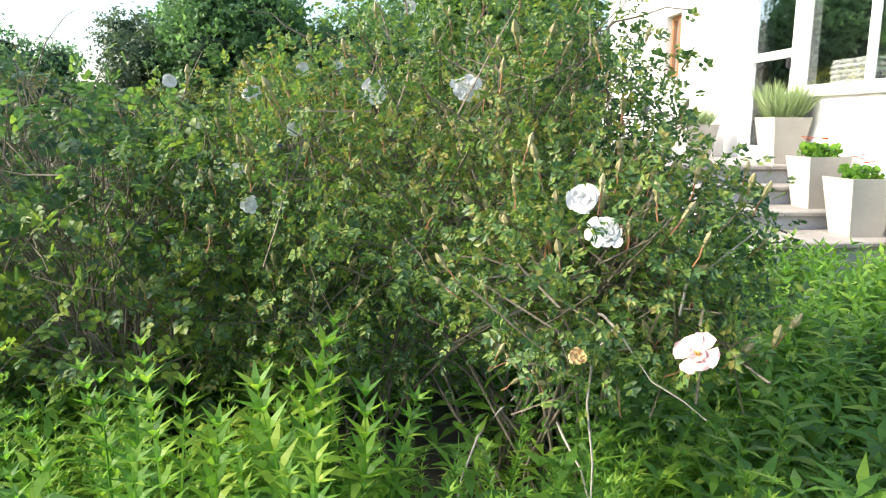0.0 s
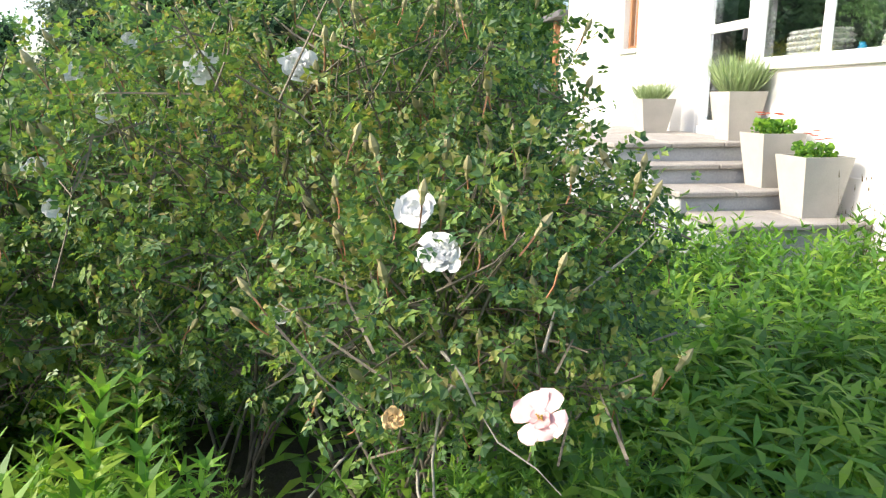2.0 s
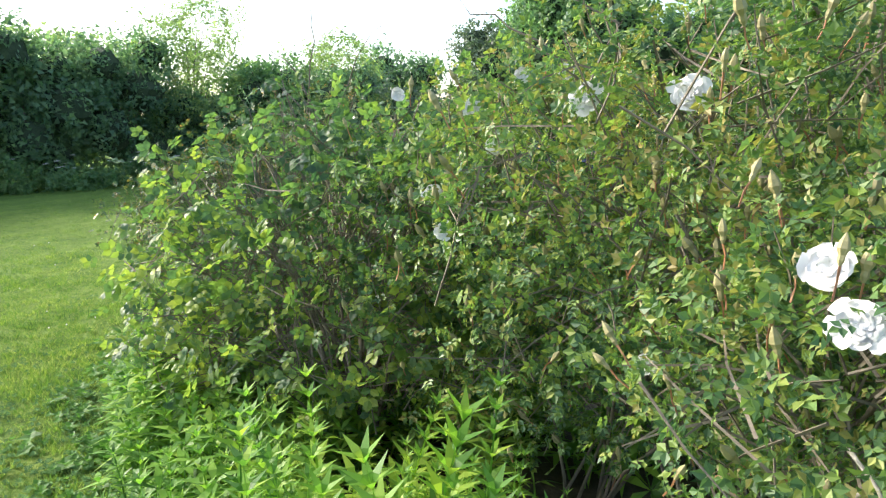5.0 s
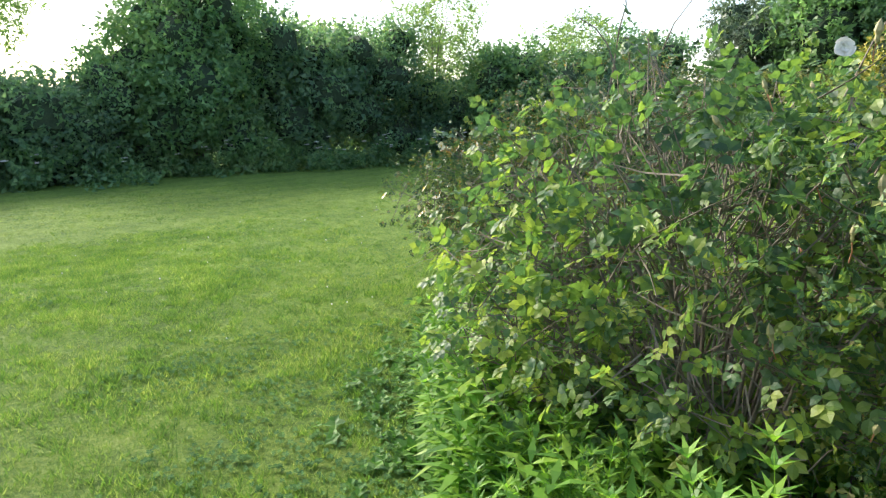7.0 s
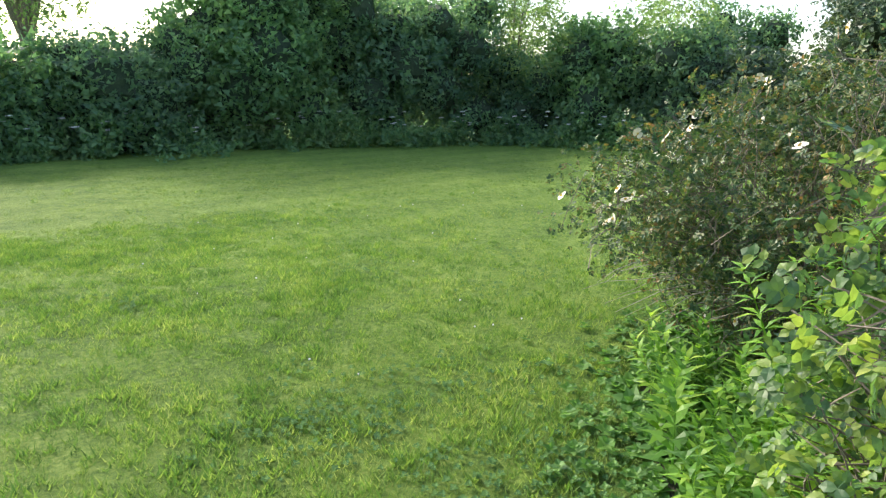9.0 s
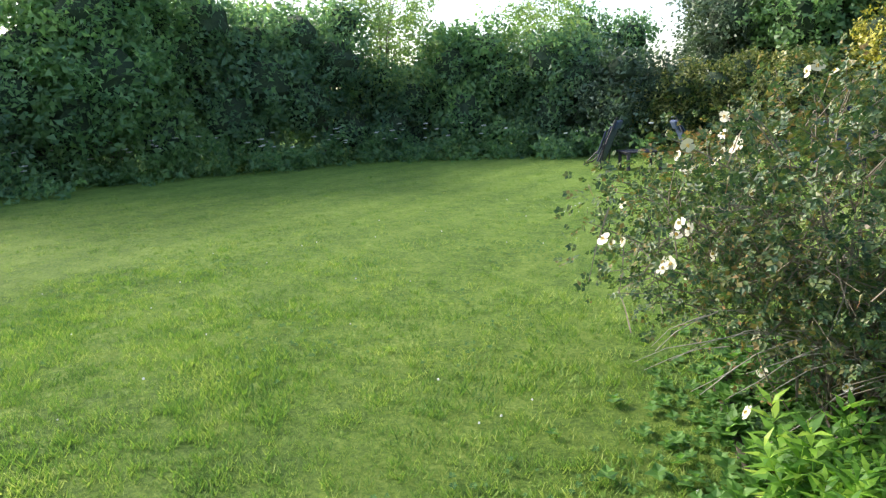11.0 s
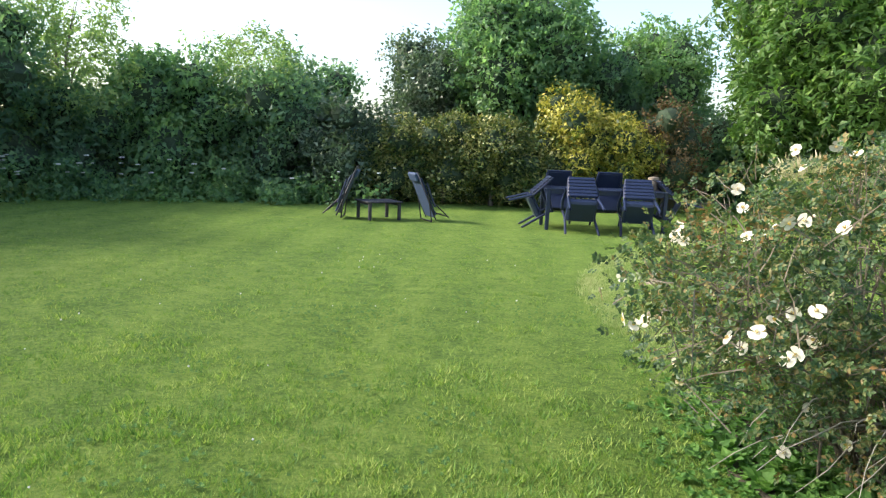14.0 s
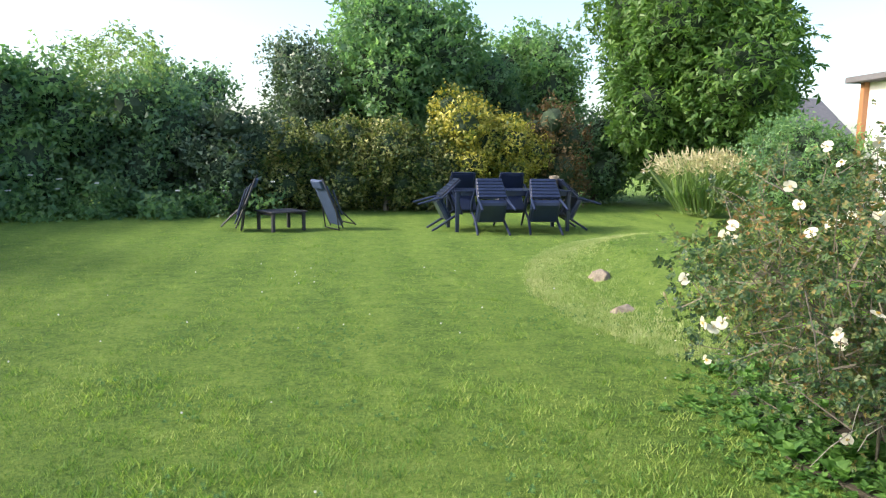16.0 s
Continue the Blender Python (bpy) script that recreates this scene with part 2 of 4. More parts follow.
def frames_for(along, normal):
    """Turns whose y runs along and whose z is near the normal."""
    y = unit(along)
    x = unit(np.cross(y, normal))
    z = np.cross(x, y)
    return np.stack([x, y, z], axis=-1)


def scatter(name, template, places, turns, sizes, mat, parent=None):
    """One mesh of many copies of a small template."""
    tv, tf = template
    tv, tf = np.asarray(tv, float), np.asarray(tf, int)
    v = np.einsum("nij,kj->nki", turns, tv) * np.asarray(sizes)[:, None, None] + places[:, None, :]
    f = tf[None] + (np.arange(len(places)) * len(tv))[:, None, None]
    ob = new(name, mesh_from(name, v.reshape(-1, 3), f.reshape(-1, 3), [mat]))
    if parent:
        ob.parent = parent
    ob["kind"] = "stuff"
    return ob


def join(pieces):
    v, f, base = [], [], 0
    for tv, tf in pieces:
        v.append(np.asarray(tv, float))
        f.append(np.asarray(tf, int) + base)
        base += len(tv)
    return np.concatenate(v), np.concatenate(f)


def moved(t, at=(0, 0, 0), rz=0.0, rx=0.0, size=1.0, ry=0.0):
    m = np.array(pose(0, 0, 0, rx, ry, rz).to_3x3())
    return (np.asarray(t[0]) * size) @ m.T + np.array(at), t[1]


def leaflet(width=0.3, fold=0.08, droop=0.1):
    return ([(0, 0, 0), (0, 0.5, 0), (0, 1, -droop), (-width, 0.42, fold), (width, 0.42, fold)],
            [(0, 1, 3), (1, 2, 3), (0, 4, 1), (1, 4, 2)])


def small_leaflet(width=0.38, fold=0.1, droop=0.12):
    """A leaflet folded along its midrib."""
    return ([(0, 0, 0), (0, 1, -droop), (-width, 0.45, fold), (width, 0.45, fold)], [(0, 1, 2), (0, 3, 1)])


def round_leaflet(width=0.32, fold=0.07, droop=0.14):
    return ([(0, 0, 0), (0, 0.5, 0.02), (0, 1, -droop), (-width * 0.8, 0.22, fold), (-width, 0.6, fold * 0.7), (width * 0.8, 0.22, fold), (width, 0.6, fold * 0.7)],
            [(0, 1, 3), (1, 4, 3), (1, 2, 4), (0, 5, 1), (1, 5, 6), (1, 6, 2)])


def blade_leaf(width=0.12, droop=0.3):
    return ([(0, 0, 0), (-width, 0.4, 0.02), (width, 0.4, 0.02), (0, 1, -droop)], [(0, 2, 1), (1, 2, 3)])


def pinnate(one, pairs=2, size=0.42):
    out = [moved(one, (0, 1 - size, -0.05), 0, 0, size)]
    for i in range(pairs):
        y = 0.22 + 0.62 * i / pairs
        for s in (-1, 1):
            out.append(moved(one, (0, y, 0), -s * 62, 0, size * (0.85 + 0.1 * i)))
    out.append(([(-0.008, 0, 0), (0.008, 0, 0), (0, 0.75, 0)], [(0, 1, 2)]))
    return join(out)


def whorl(one, count, rise, size, at):
    return [moved(one, (0, 0, at), 360 * k / count + 37 * at * 9, rise, size) for k in range(count)]


def stalk(height, width=0.008):
    w = width
    return ([(-w, -w, 0), (w, -w, 0), (0, w, 0), (0, 0, height)], [(0, 1, 3), (1, 2, 3), (2, 0, 3)])


def tube(points, radii, sides=5):
    v, f = [], []
    pts = [Vector(p) for p in points]
    for i, p in enumerate(pts):
        d = (pts[min(i + 1, len(pts) - 1)] - pts[max(i - 1, 0)]).normalized()
        a = d.orthogonal().normalized()
        b = d.cross(a)
        for k in range(sides):
            q = 2 * math.pi * k / sides
            v.append(tuple(p + (a * math.cos(q) + b * math.sin(q)) * radii[i]))
    for i in range(len(pts) - 1):
        for k in range(sides):
            a, b = i * sides + k, i * sides + (k + 1) % sides
            f += [(a, b, b + sides), (a, b + sides, a + sides)]
    return v, f


def part(name, template, mat, parent=None, smooth=False, label=""):
    ob = new(name, mesh_from(name, *template, [mat], smooth=smooth))
    if parent:
        ob.parent = parent
    if label:
        ob["label"] = label
    return ob


def box(size, at=(0, 0, 0), bevel=0.006, taper=1.0, turn=None):
    """A bevelled box (centred on x and y, standing at z) as a triangle template; taper scales its foot."""
    bm = bmesh.new()
    bmesh.ops.create_cube(bm, size=1)
    for v in bm.verts:
        k = taper if v.co.z < 0 else 1.0
        v.co = Vector((v.co.x * size[0] * k, v.co.y * size[1] * k, (v.co.z + 0.5) * size[2]))
    if bevel:
        bmesh.ops.bevel(bm, geom=list(bm.edges), offset=bevel, segments=1, affect="EDGES")
    bmesh.ops.triangulate(bm, faces=list(bm.faces))
    m = (turn or Matrix.Identity(4)).copy()
    m.translation = Vector(at)
    bm.transform(m)
    bm.verts.index_update()
    out = [tuple(v.co) for v in bm.verts], [tuple(v.index for v in f.verts) for f in bm.faces]
    bm.free()
    return out


def empty(name, at=(0, 0, 0), rz=0.0, **tags):
    ob = new(name)
    ob.matrix_world = pose(*at, 0, 0, rz)
    return tagged(ob, **tags)


def inside(poly, pts):
    x, y = pts[:, 0], pts[:, 1]
    r = np.zeros(len(pts), bool)
    for (x1, y1), (x2, y2) in zip(poly, poly[1:] + poly[:1]):
        r ^= ((y1 > y) != (y2 > y)) & (x < (x2 - x1) * (y - y1) / (y2 - y1 + 1e-12) + x1)
    return r


# ---- ground ----
def ground_z(x, y):
    """The lie of the lawn: slight waves and the grassy bank."""
    dx, dy = (x + 1.6) / 2.2, (y - 9.2) / 2.8
    return 0.42 * np.exp(-(dx * dx + dy * dy) ** 2) + 0.02 * np.sin(x * 1.3) * np.cos(y * 1.1) * (np.hypot(x, y) < 40)


def build_ground():
    g = 104
    def spread(c, near, far):
        k = np.linspace(-1, 1, g)
        return c + near * k + np.sign(k) * far * np.abs(k) ** 9
    xs, ys = spread(-5, 22, 600), spread(8, 22, 600)
    X, Y = np.meshgrid(xs, ys)
    Z = ground_z(X, Y)
    v = np.stack([X, Y, Z], -1).reshape(-1, 3)
    i = (np.arange(g - 1)[:, None] * g + np.arange(g - 1)).ravel()
    f = np.concatenate([np.stack([i, i + 1, i + g + 1], -1), np.stack([i, i + g + 1, i + g], -1)])
    ob = new("ground", mesh_from("ground", v, f, [LAWN], smooth=True))
    tagged(ob, "mown green lawn with clover and yellowed patches", "lawn", kind="structure")


build_ground()
BED = [(-2.2, 2.25), (-1.2, 1.45), (-0.4, 1.12), (0.5, 1.08), (1.4, 1.0), (2.6, 0.6), (6.0, 0.2), (6.0, 5.3), (4.0, 5.35), (3.0, 5.7), (1.6, 6.5),
       (0.5, 8.0), (-1.5, 7.2), (-3.0, 6.1), (-3.75, 5.2), (-3.85, 4.3), (-3.4, 3.35), (-2.75, 2.65)]


def build_soil():
    """Dark soil under the border, a thin uneven sheet over the turf."""
    bm = bmesh.new()
    vs = [bm.verts.new((x, y, 0.026)) for x, y in BED]
    face = bm.faces.new(vs)
    ext = bmesh.ops.extrude_face_region(bm, geom=[face])
    for v in [e for e in ext["geom"] if isinstance(e, bmesh.types.BMVert)]:
        v.co.z = -0.1
    bmesh.ops.recalc_face_normals(bm, faces=list(bm.faces))
    me = bpy.data.meshes.new("flower_bed")
    bm.to_mesh(me)
    bm.free()
    me.materials.append(SOIL)
    tagged(new("flower_bed", me), "dark soil of an overgrown garden border", "flower bed", kind="structure")


build_soil()


# ---- the white house with its steps ----
HOUSE = pose(4.13, 5.43, 0, 0, 0, 4)     # local y runs along the sunlit wall, x goes into the house


def piece(name, lo, hi, mat, parent, bevel=0.008):
    s = [hi[i] - lo[i] for i in range(3)]
    return part(name, box(s, ((lo[0] + hi[0]) / 2, (lo[1] + hi[1]) / 2, lo[2]), bevel), mat, parent)


def window_unit(parent, name, y0, y1, z0, z1, bars, mat, transom=None, x=0.09):
    """A framed window in the sunlit wall, between local y0 and y1."""
    top = new(name)
    top.parent = parent
    w = 0.06
    for lo, hi in (((x - 0.04, y0, z0), (x + 0.04, y1, z0 + w)), ((x - 0.04, y0, z1 - w), (x + 0.04, y1, z1)),
                   ((x - 0.038, y0, z0 + w), (x + 0.038, y0 + w, z1 - w)), ((x - 0.038, y1 - w, z0 + w), (x + 0.038, y1, z1 - w))):
        piece("frame", lo, hi, mat, top)
    for b in bars:
        piece("mullion", (x - 0.036, b - 0.04, z0 + w), (x + 0.036, b + 0.04, z1 - w), mat, top)
    if transom:
        piece("rail", (x - 0.034, y0 + w, transom - 0.05), (x + 0.034, y1 - w, transom + 0.05), mat, top)
    edges = [y0 + w] + list(bars) + [y1 - w]
    for a, b in zip(edges, edges[1:]):
        p = piece("pane", (x - 0.004, a, z0 + w), (x + 0.004, b, z1 - w), GLASS, top, 0)
        p.visible_shadow = False
    return top


def build_house():
    h = new("house")
    h.matrix_world = HOUSE
    tagged(h, "white rendered bungalow with large windows and slate roof", "house")
    T, Z, B, E = 0.28, 3.95, -0.2, 9.0
    walls = [((0, 0, B), (T, 2.62, 1.72)), ((0, 0, 3.0), (T, 3.72, Z)), ((0, 2.62, B), (T, 3.62, 1.06)), ((0, 2.50, 1.72), (T, 2.56, 3.0)),
             ((0, 3.66, B), (T, 4.05, 3.0)),
             ((-0.16, 4.05, B), (T, 5.35, Z)), ((-0.16, 5.35, B), (T, 5.95, 2.1)), ((-0.16, 5.35, 3.05), (T, 5.95, Z)), ((-0.16, 5.95, B), (T, E, Z)), ((-0.05, E, B), (5.0, 10.1, 2.95)),
             ((T, 0, B), (6.0, T, 1.72)), ((T, 0, 3.0), (6.0, T, Z)), ((2.6, 0, 1.72), (6.0, T, 3.0)), ((6.0, 0, B), (6.0 + T, E, Z)), ((T, E - T, B), (6.0, E, Z))]
    for lo, hi in walls:
        piece("wall", lo, hi, RENDER_WALL, h, 0.012)
    # the drip ledge above the plinth, and window sills
    piece("plinth", (-0.018, -0.018, B), (0.0, 2.3, 0.74), RENDER_WALL, h)
    piece("plinth", (0.0, -0.018, B), (6.0, 0.0, 0.74), RENDER_WALL, h)
    piece("sill", (-0.06, -0.06, 1.68), (0.12, 2.62, 1.75), WHITE_FRAME, h)
    piece("sill", (0.12, -0.06, 1.68), (2.6, 0.12, 1.75), WHITE_FRAME, h)
    piece("sill", (-0.22, 5.3, 2.04), (0.0, 6.0, 2.1), RENDER_WALL, h)
    piece("post", (-0.17, 9.95, B), (-0.05, 10.07, 2.95), WOOD_FRAME, h)
    part("lean_to_roof", box((5.5, 1.3, 0.12), (2.4, 9.66, 2.95), 0.01), SLATE, h)
    window_unit(h, "window", 0.04, 2.5, 1.752, 3.0, (1.35,), WHITE_FRAME)
    window_unit(h, "window", 5.35, 5.95, 2.1, 3.05, (5.66,), WOOD_FRAME, x=-0.02)
    front = window_unit(h, "window", 0.1, 2.6, 1.752, 3.0, (1.3,), WHITE_FRAME, x=0.0)
    front.matrix_basis = pose(0.0, 0.09, 0, 0, 0, -90) @ Matrix.Diagonal((1, 1, 1, 1))
    piece("corner_post", (0.02, 0.02, 1.75), (0.14, 0.14, 3.0), WHITE_FRAME, h)
    door = window_unit(h, "door", 2.62, 3.62, 1.06, 3.0, (), WHITE_FRAME, transom=2.2)
    piece("frame", (0.03, 2.56, 1.06), (0.15, 2.63, 3.0), WHITE_FRAME, door)
    piece("frame", (0.03, 3.61, 1.06), (0.15, 3.67, 3.0), WHITE_FRAME, door)
    piece("handle", (0.0, 2.66, 2.02), (0.06, 2.69, 2.14), DARK_METAL, door)
    # rooms behind the glass
    piece("floor", (T, T, 0.95), (6.0, 8.72, 1.05), INTERIOR, h)
    piece("inner_wall", (3.2, T, 1.05), (3.3, 8.72, Z - 0.03), INTERIOR, h)
    piece("ceiling", (T, T, Z - 0.02), (6.0, 8.72, Z + 0.02), INTERIOR, h)
    # the roof: two slate slopes with eaves and a gutter
    roof = [(-0.25, -0.4, Z), (6.7, -0.4, Z), (6.7, 9.1, Z), (-0.25, 9.1, Z), (3.1, -0.4, Z + 1.9), (3.1, 9.1, Z + 1.9),
            (-0.25, -0.4, Z + 0.1), (6.7, -0.4, Z + 0.1), (6.7, 9.1, Z + 0.1), (-0.25, 9.1, Z + 0.1)]
    part("roof", (roof, [(6, 4, 5), (6, 5, 9), (7, 8, 5), (7, 5, 4), (0, 2, 1), (0, 3, 2), (0, 6, 9), (0, 9, 3), (1, 2, 8), (1, 8, 7), (0, 1, 7), (0, 7, 6), (6, 7, 4), (3, 9, 8), (3, 8, 2), (9, 5, 8)]), SLATE, h)
    part("gutter", tube([(-0.3, -0.4, Z + 0.04), (-0.3, 9.1, Z + 0.04)], [0.06, 0.06], 8), WHITE_FRAME, h)
    part("cable", tube([(-0.012, 2.36, 0.9), (-0.012, 2.34, 1.4), (-0.012, 2.28, 1.66)], [0.008] * 3), DARK_METAL, h)
    return h


build_house()


def build_steps():
    st = new("stone_steps")
    st.matrix_world = HOUSE
    tagged(st, "weathered stone garden steps rising to the house door", "steps")
    levels = [(0.32, 0.4), (1.0, 0.58), (1.55, 0.77), (1.85, 0.96)]
    for i, (y, z) in enumerate(levels):
        end = 5.6
        x0 = (-1.3, -1.4, -1.45, -1.7)[i]
        z0 = -0.1 if i == 0 else levels[i - 1][1] - 0.02
        piece("riser", (x0 + 0.05, y + 0.05, z0), (-0.03, end, z - 0.05), RISER, st, 0.01)
        x = x0
        while x < -0.1:
            w = min(0.55 + 0.3 * rng.random(), -0.03 - x)
            nxt = levels[i + 1][0] + 0.04 if i < 3 else end
            piece("slab", (x + 0.004, y - 0.01 * rng.random(), z - 0.05), (x + w - 0.004, nxt, z + 0.006 * rng.random()), STONE, st, 0.012)
            x += w
    return st


build_steps()


def planter(at, height=0.5, top=0.42, rz=4.0):
    p = empty("planter", at, rz, label="tapered square pale concrete planter on the stone steps", category="planter", group="planters on the steps")
    bm_v, bm_f = [], []
    f = 0.68
    for s, z in ((f, 0), (1, height), (0.88, height), (0.86, height - 0.06)):
        k = top / 2 * s
        bm_v += [(-k, -k, z), (k, -k, z), (k, k, z), (-k, k, z)]
    for r in range(3):
        for k in range(4):
            a, b = r * 4 + k, r * 4 + (k + 1) % 4
            bm_f += [(a, b, b + 4), (a, b + 4, a + 4)]
    bm_f += [(0, 2, 1), (0, 3, 2)]
    part("pot", (bm_v, bm_f), PLANTER, p)
    k = top / 2 * 0.87
    part("soil", ([(-k, -k, height - 0.055), (k, -k, height - 0.055), (k, k, height - 0.03), (-k, k, height - 0.05)], [(0, 1, 2), (0, 2, 3)]), SOIL, p)
    return p


def potted(at, size, tall, mat, count, name, label, blooms=0, lean=0.5):
    """A tuft of narrow leaves growing in a planter, with red blooms where it has them."""
    pl = empty(name, at, label=label, category="potted plant")
    n = count * 2
    ang, r = rng.random(n) * 6.283, np.sqrt(rng.random(n)) * size
    place = np.stack([r * np.cos(ang), r * np.sin(ang), rng.random(n) * tall * 0.7 * (blooms > 0)], -1)
    up = np.stack([np.cos(ang) * lean * r / size, np.sin(ang) * lean * r / size, np.ones(n)], -1) + rng.normal(0, 0.18 if blooms == 0 else 0.6, (n, 3))
    scatter("leaves", blade_leaf(0.018, 0.15) if blooms == 0 else round_leaflet(0.5, 0.1, 0.2), place, frames_for(up, rng.normal(0, 1, (n, 3))), tall * (0.6 + 0.5 * rng.random(n)) * (1.0 if blooms == 0 else 0.32), mat, pl)
    for _ in range(blooms):
        q = rng.normal(0, size * 0.5, 3)
        part("flower", flower_shape(9, 2, 0.038, 0.8, 0.8), RED_PETAL, pl).location = (q[0], q[1], tall * (1.05 + 0.4 * rng.random()))
    return pl


def flower_shape(petals, rings, radius, cup=0.35, ruffle=0.25, seed=1, spread=4.6):
    """Layered petals round a centre, facing +z."""
    r = np.random.default_rng(seed)
    out = []
    for ring in range(rings):
        k = 1 - 0.62 * ring / max(rings - 1, 1) * (rings > 1)
        lift = cup * (0.35 + 0.55 * ring / max(rings, 1))
        for p in range(petals):
            a = 6.283 * (p + 0.5 * (ring % 2)) / petals + r.normal(0, 0.12)
            L, w = radius * k * (0.78 + 0.4 * r.random()), spread * radius * k / petals * (0.9 + 0.3 * r.random())
            v = []
            for d, ww, h in ((0.05, 0.15, 0.0), (0.55, 0.85, 0.3), (0.85, 1.0, 0.7), (1.0, 0.55, 0.8)):
                for s in (-1, 0, 1):
                    hh = L * lift * h + (0.02 * radius if s else 0) + r.normal(0, ruffle * 0.16 * radius) * h
                    x, y = L * d * (1.0 if s else 1.03), s * w * ww * 0.62
                    v.append((x * math.cos(a) - y * math.sin(a), x * math.sin(a) + y * math.cos(a), hh + ring * 0.06 * radius))
            f = []
            for i in range(3):
                for j in range(2):
                    q = i * 3 + j
                    f += [(q, q + 3, q + 4), (q, q + 4, q + 1)]
            out.append((v, f))
    return join(out)


# ---- shrubs ----
def ico(level=2):
    bm = bmesh.new()
    bmesh.ops.create_icosphere(bm, subdivisions=level, radius=1)
    bm.verts.index_update()
    out = np.array([v.co for v in bm.verts]), np.array([[v.index for v in f.verts] for f in bm.faces])
    bm.free()
    return out


ICO, ICO_SMALL = ico(2), ico(1)


def blob_points(blobs, n, shell=0.35, floor_z=0.0):
    """Points in the outer shell of a union of ellipsoids, with the outward direction there; lumpy."""
    got_p, got_n = [], []
    vol = np.array([b[3] * b[4] + b[4] * b[5] + b[3] * b[5] for b in blobs])
    need = n
    while need > 0:
        m = need * 3 + 100
        w = rng.choice(len(blobs), m, p=vol / vol.sum())
        B = np.array(blobs)[w]
        d = unit(rng.normal(0, 1, (m, 3)))
        lump = 1 + 0.1 * np.sin(d[:, 0] * 7 + w * 2) * np.sin(d[:, 1] * 6 + w) + 0.07 * np.sin(d[:, 2] * 11 + d[:, 0] * 5) + rng.normal(0, 0.045, m)
        r = (1 - shell * rng.random(m) ** 1.6) * lump
        p = B[:, :3] + d * B[:, 3:] * r[:, None]
        ok = p[:, 2] > floor_z
        for i, b in enumerate(blobs):
            q = (p - np.array(b[:3])) / np.array(b[3:])
            ok &= ((q * q).sum(1) > (1 - shell) ** 2 * 0.8) | (w == i)
        p, nn = p[ok][:need], unit(d / B[:, 3:])[ok][:need]
        got_p.append(p)
        got_n.append(nn)
        need -= len(p)
    return np.concatenate(got_p), np.concatenate(got_n)


def canes(parent, roots, tips, mat, thick=0.008, sides=4, name="branches"):
    out = []
    for (a, b) in zip(roots, tips):
        a, b = np.array(a, float), np.array(b, float)
        c1 = a + (b - a) * 0.35 + np.array([0, 0, 0.25 * np.linalg.norm(b - a)]) + rng.normal(0, 0.05, 3)
        c2 = a + (b - a) * 0.75 + np.array([0, 0, 0.15 * np.linalg.norm(b - a)]) + rng.normal(0, 0.05, 3)
        pts = []
        for t in np.linspace(0, 1, 7):
            pts.append((1 - t) ** 3 * a + 3 * (1 - t) ** 2 * t * c1 + 3 * (1 - t) * t * t * c2 + t ** 3 * b + rng.normal(0, 0.008, 3))
        out.append(tube(pts, [thick * (1.1 - 0.85 * t) for t in np.linspace(0, 1, 7)], sides))
    return tagged(part(name, join(out), mat, parent, smooth=True), kind="stuff")


def twiglets(parent, P, N, mat, count, length=0.25):
    pick = rng.choice(len(P), count)
    out = []
    for i in pick:
        p, d = P[i], unit(N[i] + rng.normal(0, 0.5, 3) + np.array([0, 0, 0.3]))
        L = length * (0.6 + 0.8 * rng.random())
        out.append(tube([p - d * L, p - d * L * 0.4 + rng.normal(0, 0.01, 3), p + d * 0.02], [0.0035, 0.0028, 0.0015], 3))
    return tagged(part("twigs", join(out), mat, parent), kind="stuff")


def clumped(P, N, per, spread, up=0.5, jitter=0.6):
    """Several leaves round each point; the way each grows and the side that it turns to the light."""
    q = np.repeat(P, per, 0) + rng.normal(0, spread, (len(P) * per, 3))
    n = np.repeat(N, per, 0)
    along = unit(n * 0.7 + rng.normal(0, jitter, q.shape) + np.array([0, 0, 0.12]))
    face = unit(n * 0.5 + np.array([0, 0, up]) + rng.normal(0, 0.45, q.shape))
    return q, along, face


def rose_bush(name, label, blobs, root, clumps, per, template, size, mat, cane_mat, n_canes, twigs=500, shell=0.45, floor_z=0.12, spread=0.045):
    b = empty(name, (0, 0, 0), label=label, category="shrub")
    P, N = blob_points(blobs, clumps, shell, floor_z)
    q, along, face = clumped(P, N, per, spread)
    scatter("leaves", template, q, frames_for(along, face), size * (0.6 + 0.7 * rng.random(len(q))), mat, b)
    pick = rng.choice(len(P), n_canes)
    roots = np.array(root)[rng.choice(len(root), n_canes)] + rng.normal(0, 0.08, (n_canes, 3)) * np.array([1, 1, 0])
    canes(b, roots, P[pick], cane_mat, 0.0075)
    twiglets(b, P, N, cane_mat, twigs)
    return b, P, N


def place_flower(parent, at, facing, shape, mat, radius_seed=1, heart=None, hang=0.1):
    """A bloom at a place, turned to face a direction, with its heart and its stalk."""
    f = part("flower", shape, mat, parent, smooth=True)
    turn = Vector(facing).to_track_quat("Z", "Y").to_matrix().to_4x4() @ Matrix.Rotation(radius_seed * 1.7, 4, "Z")
    f.matrix_basis = Matrix.Translation(at) @ turn
    if heart:
        c = part("heart", heart, STAMEN, f)
    return f


def dots(radius, count, size, height, seed=3):
    r = np.random.default_rng(seed)
    out = []
    for _ in range(count):
        a, d = r.random() * 6.283, radius * math.sqrt(r.random())
        x, y, z = d * math.cos(a), d * math.sin(a), height * (0.6 + 0.6 * r.random())
        s = size
        out.append(([(x - s, y, z), (x + s, y, z), (x, y + s, z), (x, y, z + s), (x, y, 0)], [(0, 1, 3), (1, 2, 3), (2, 0, 3), (0, 2, 4), (0, 4, 1)]))
    return join(out)


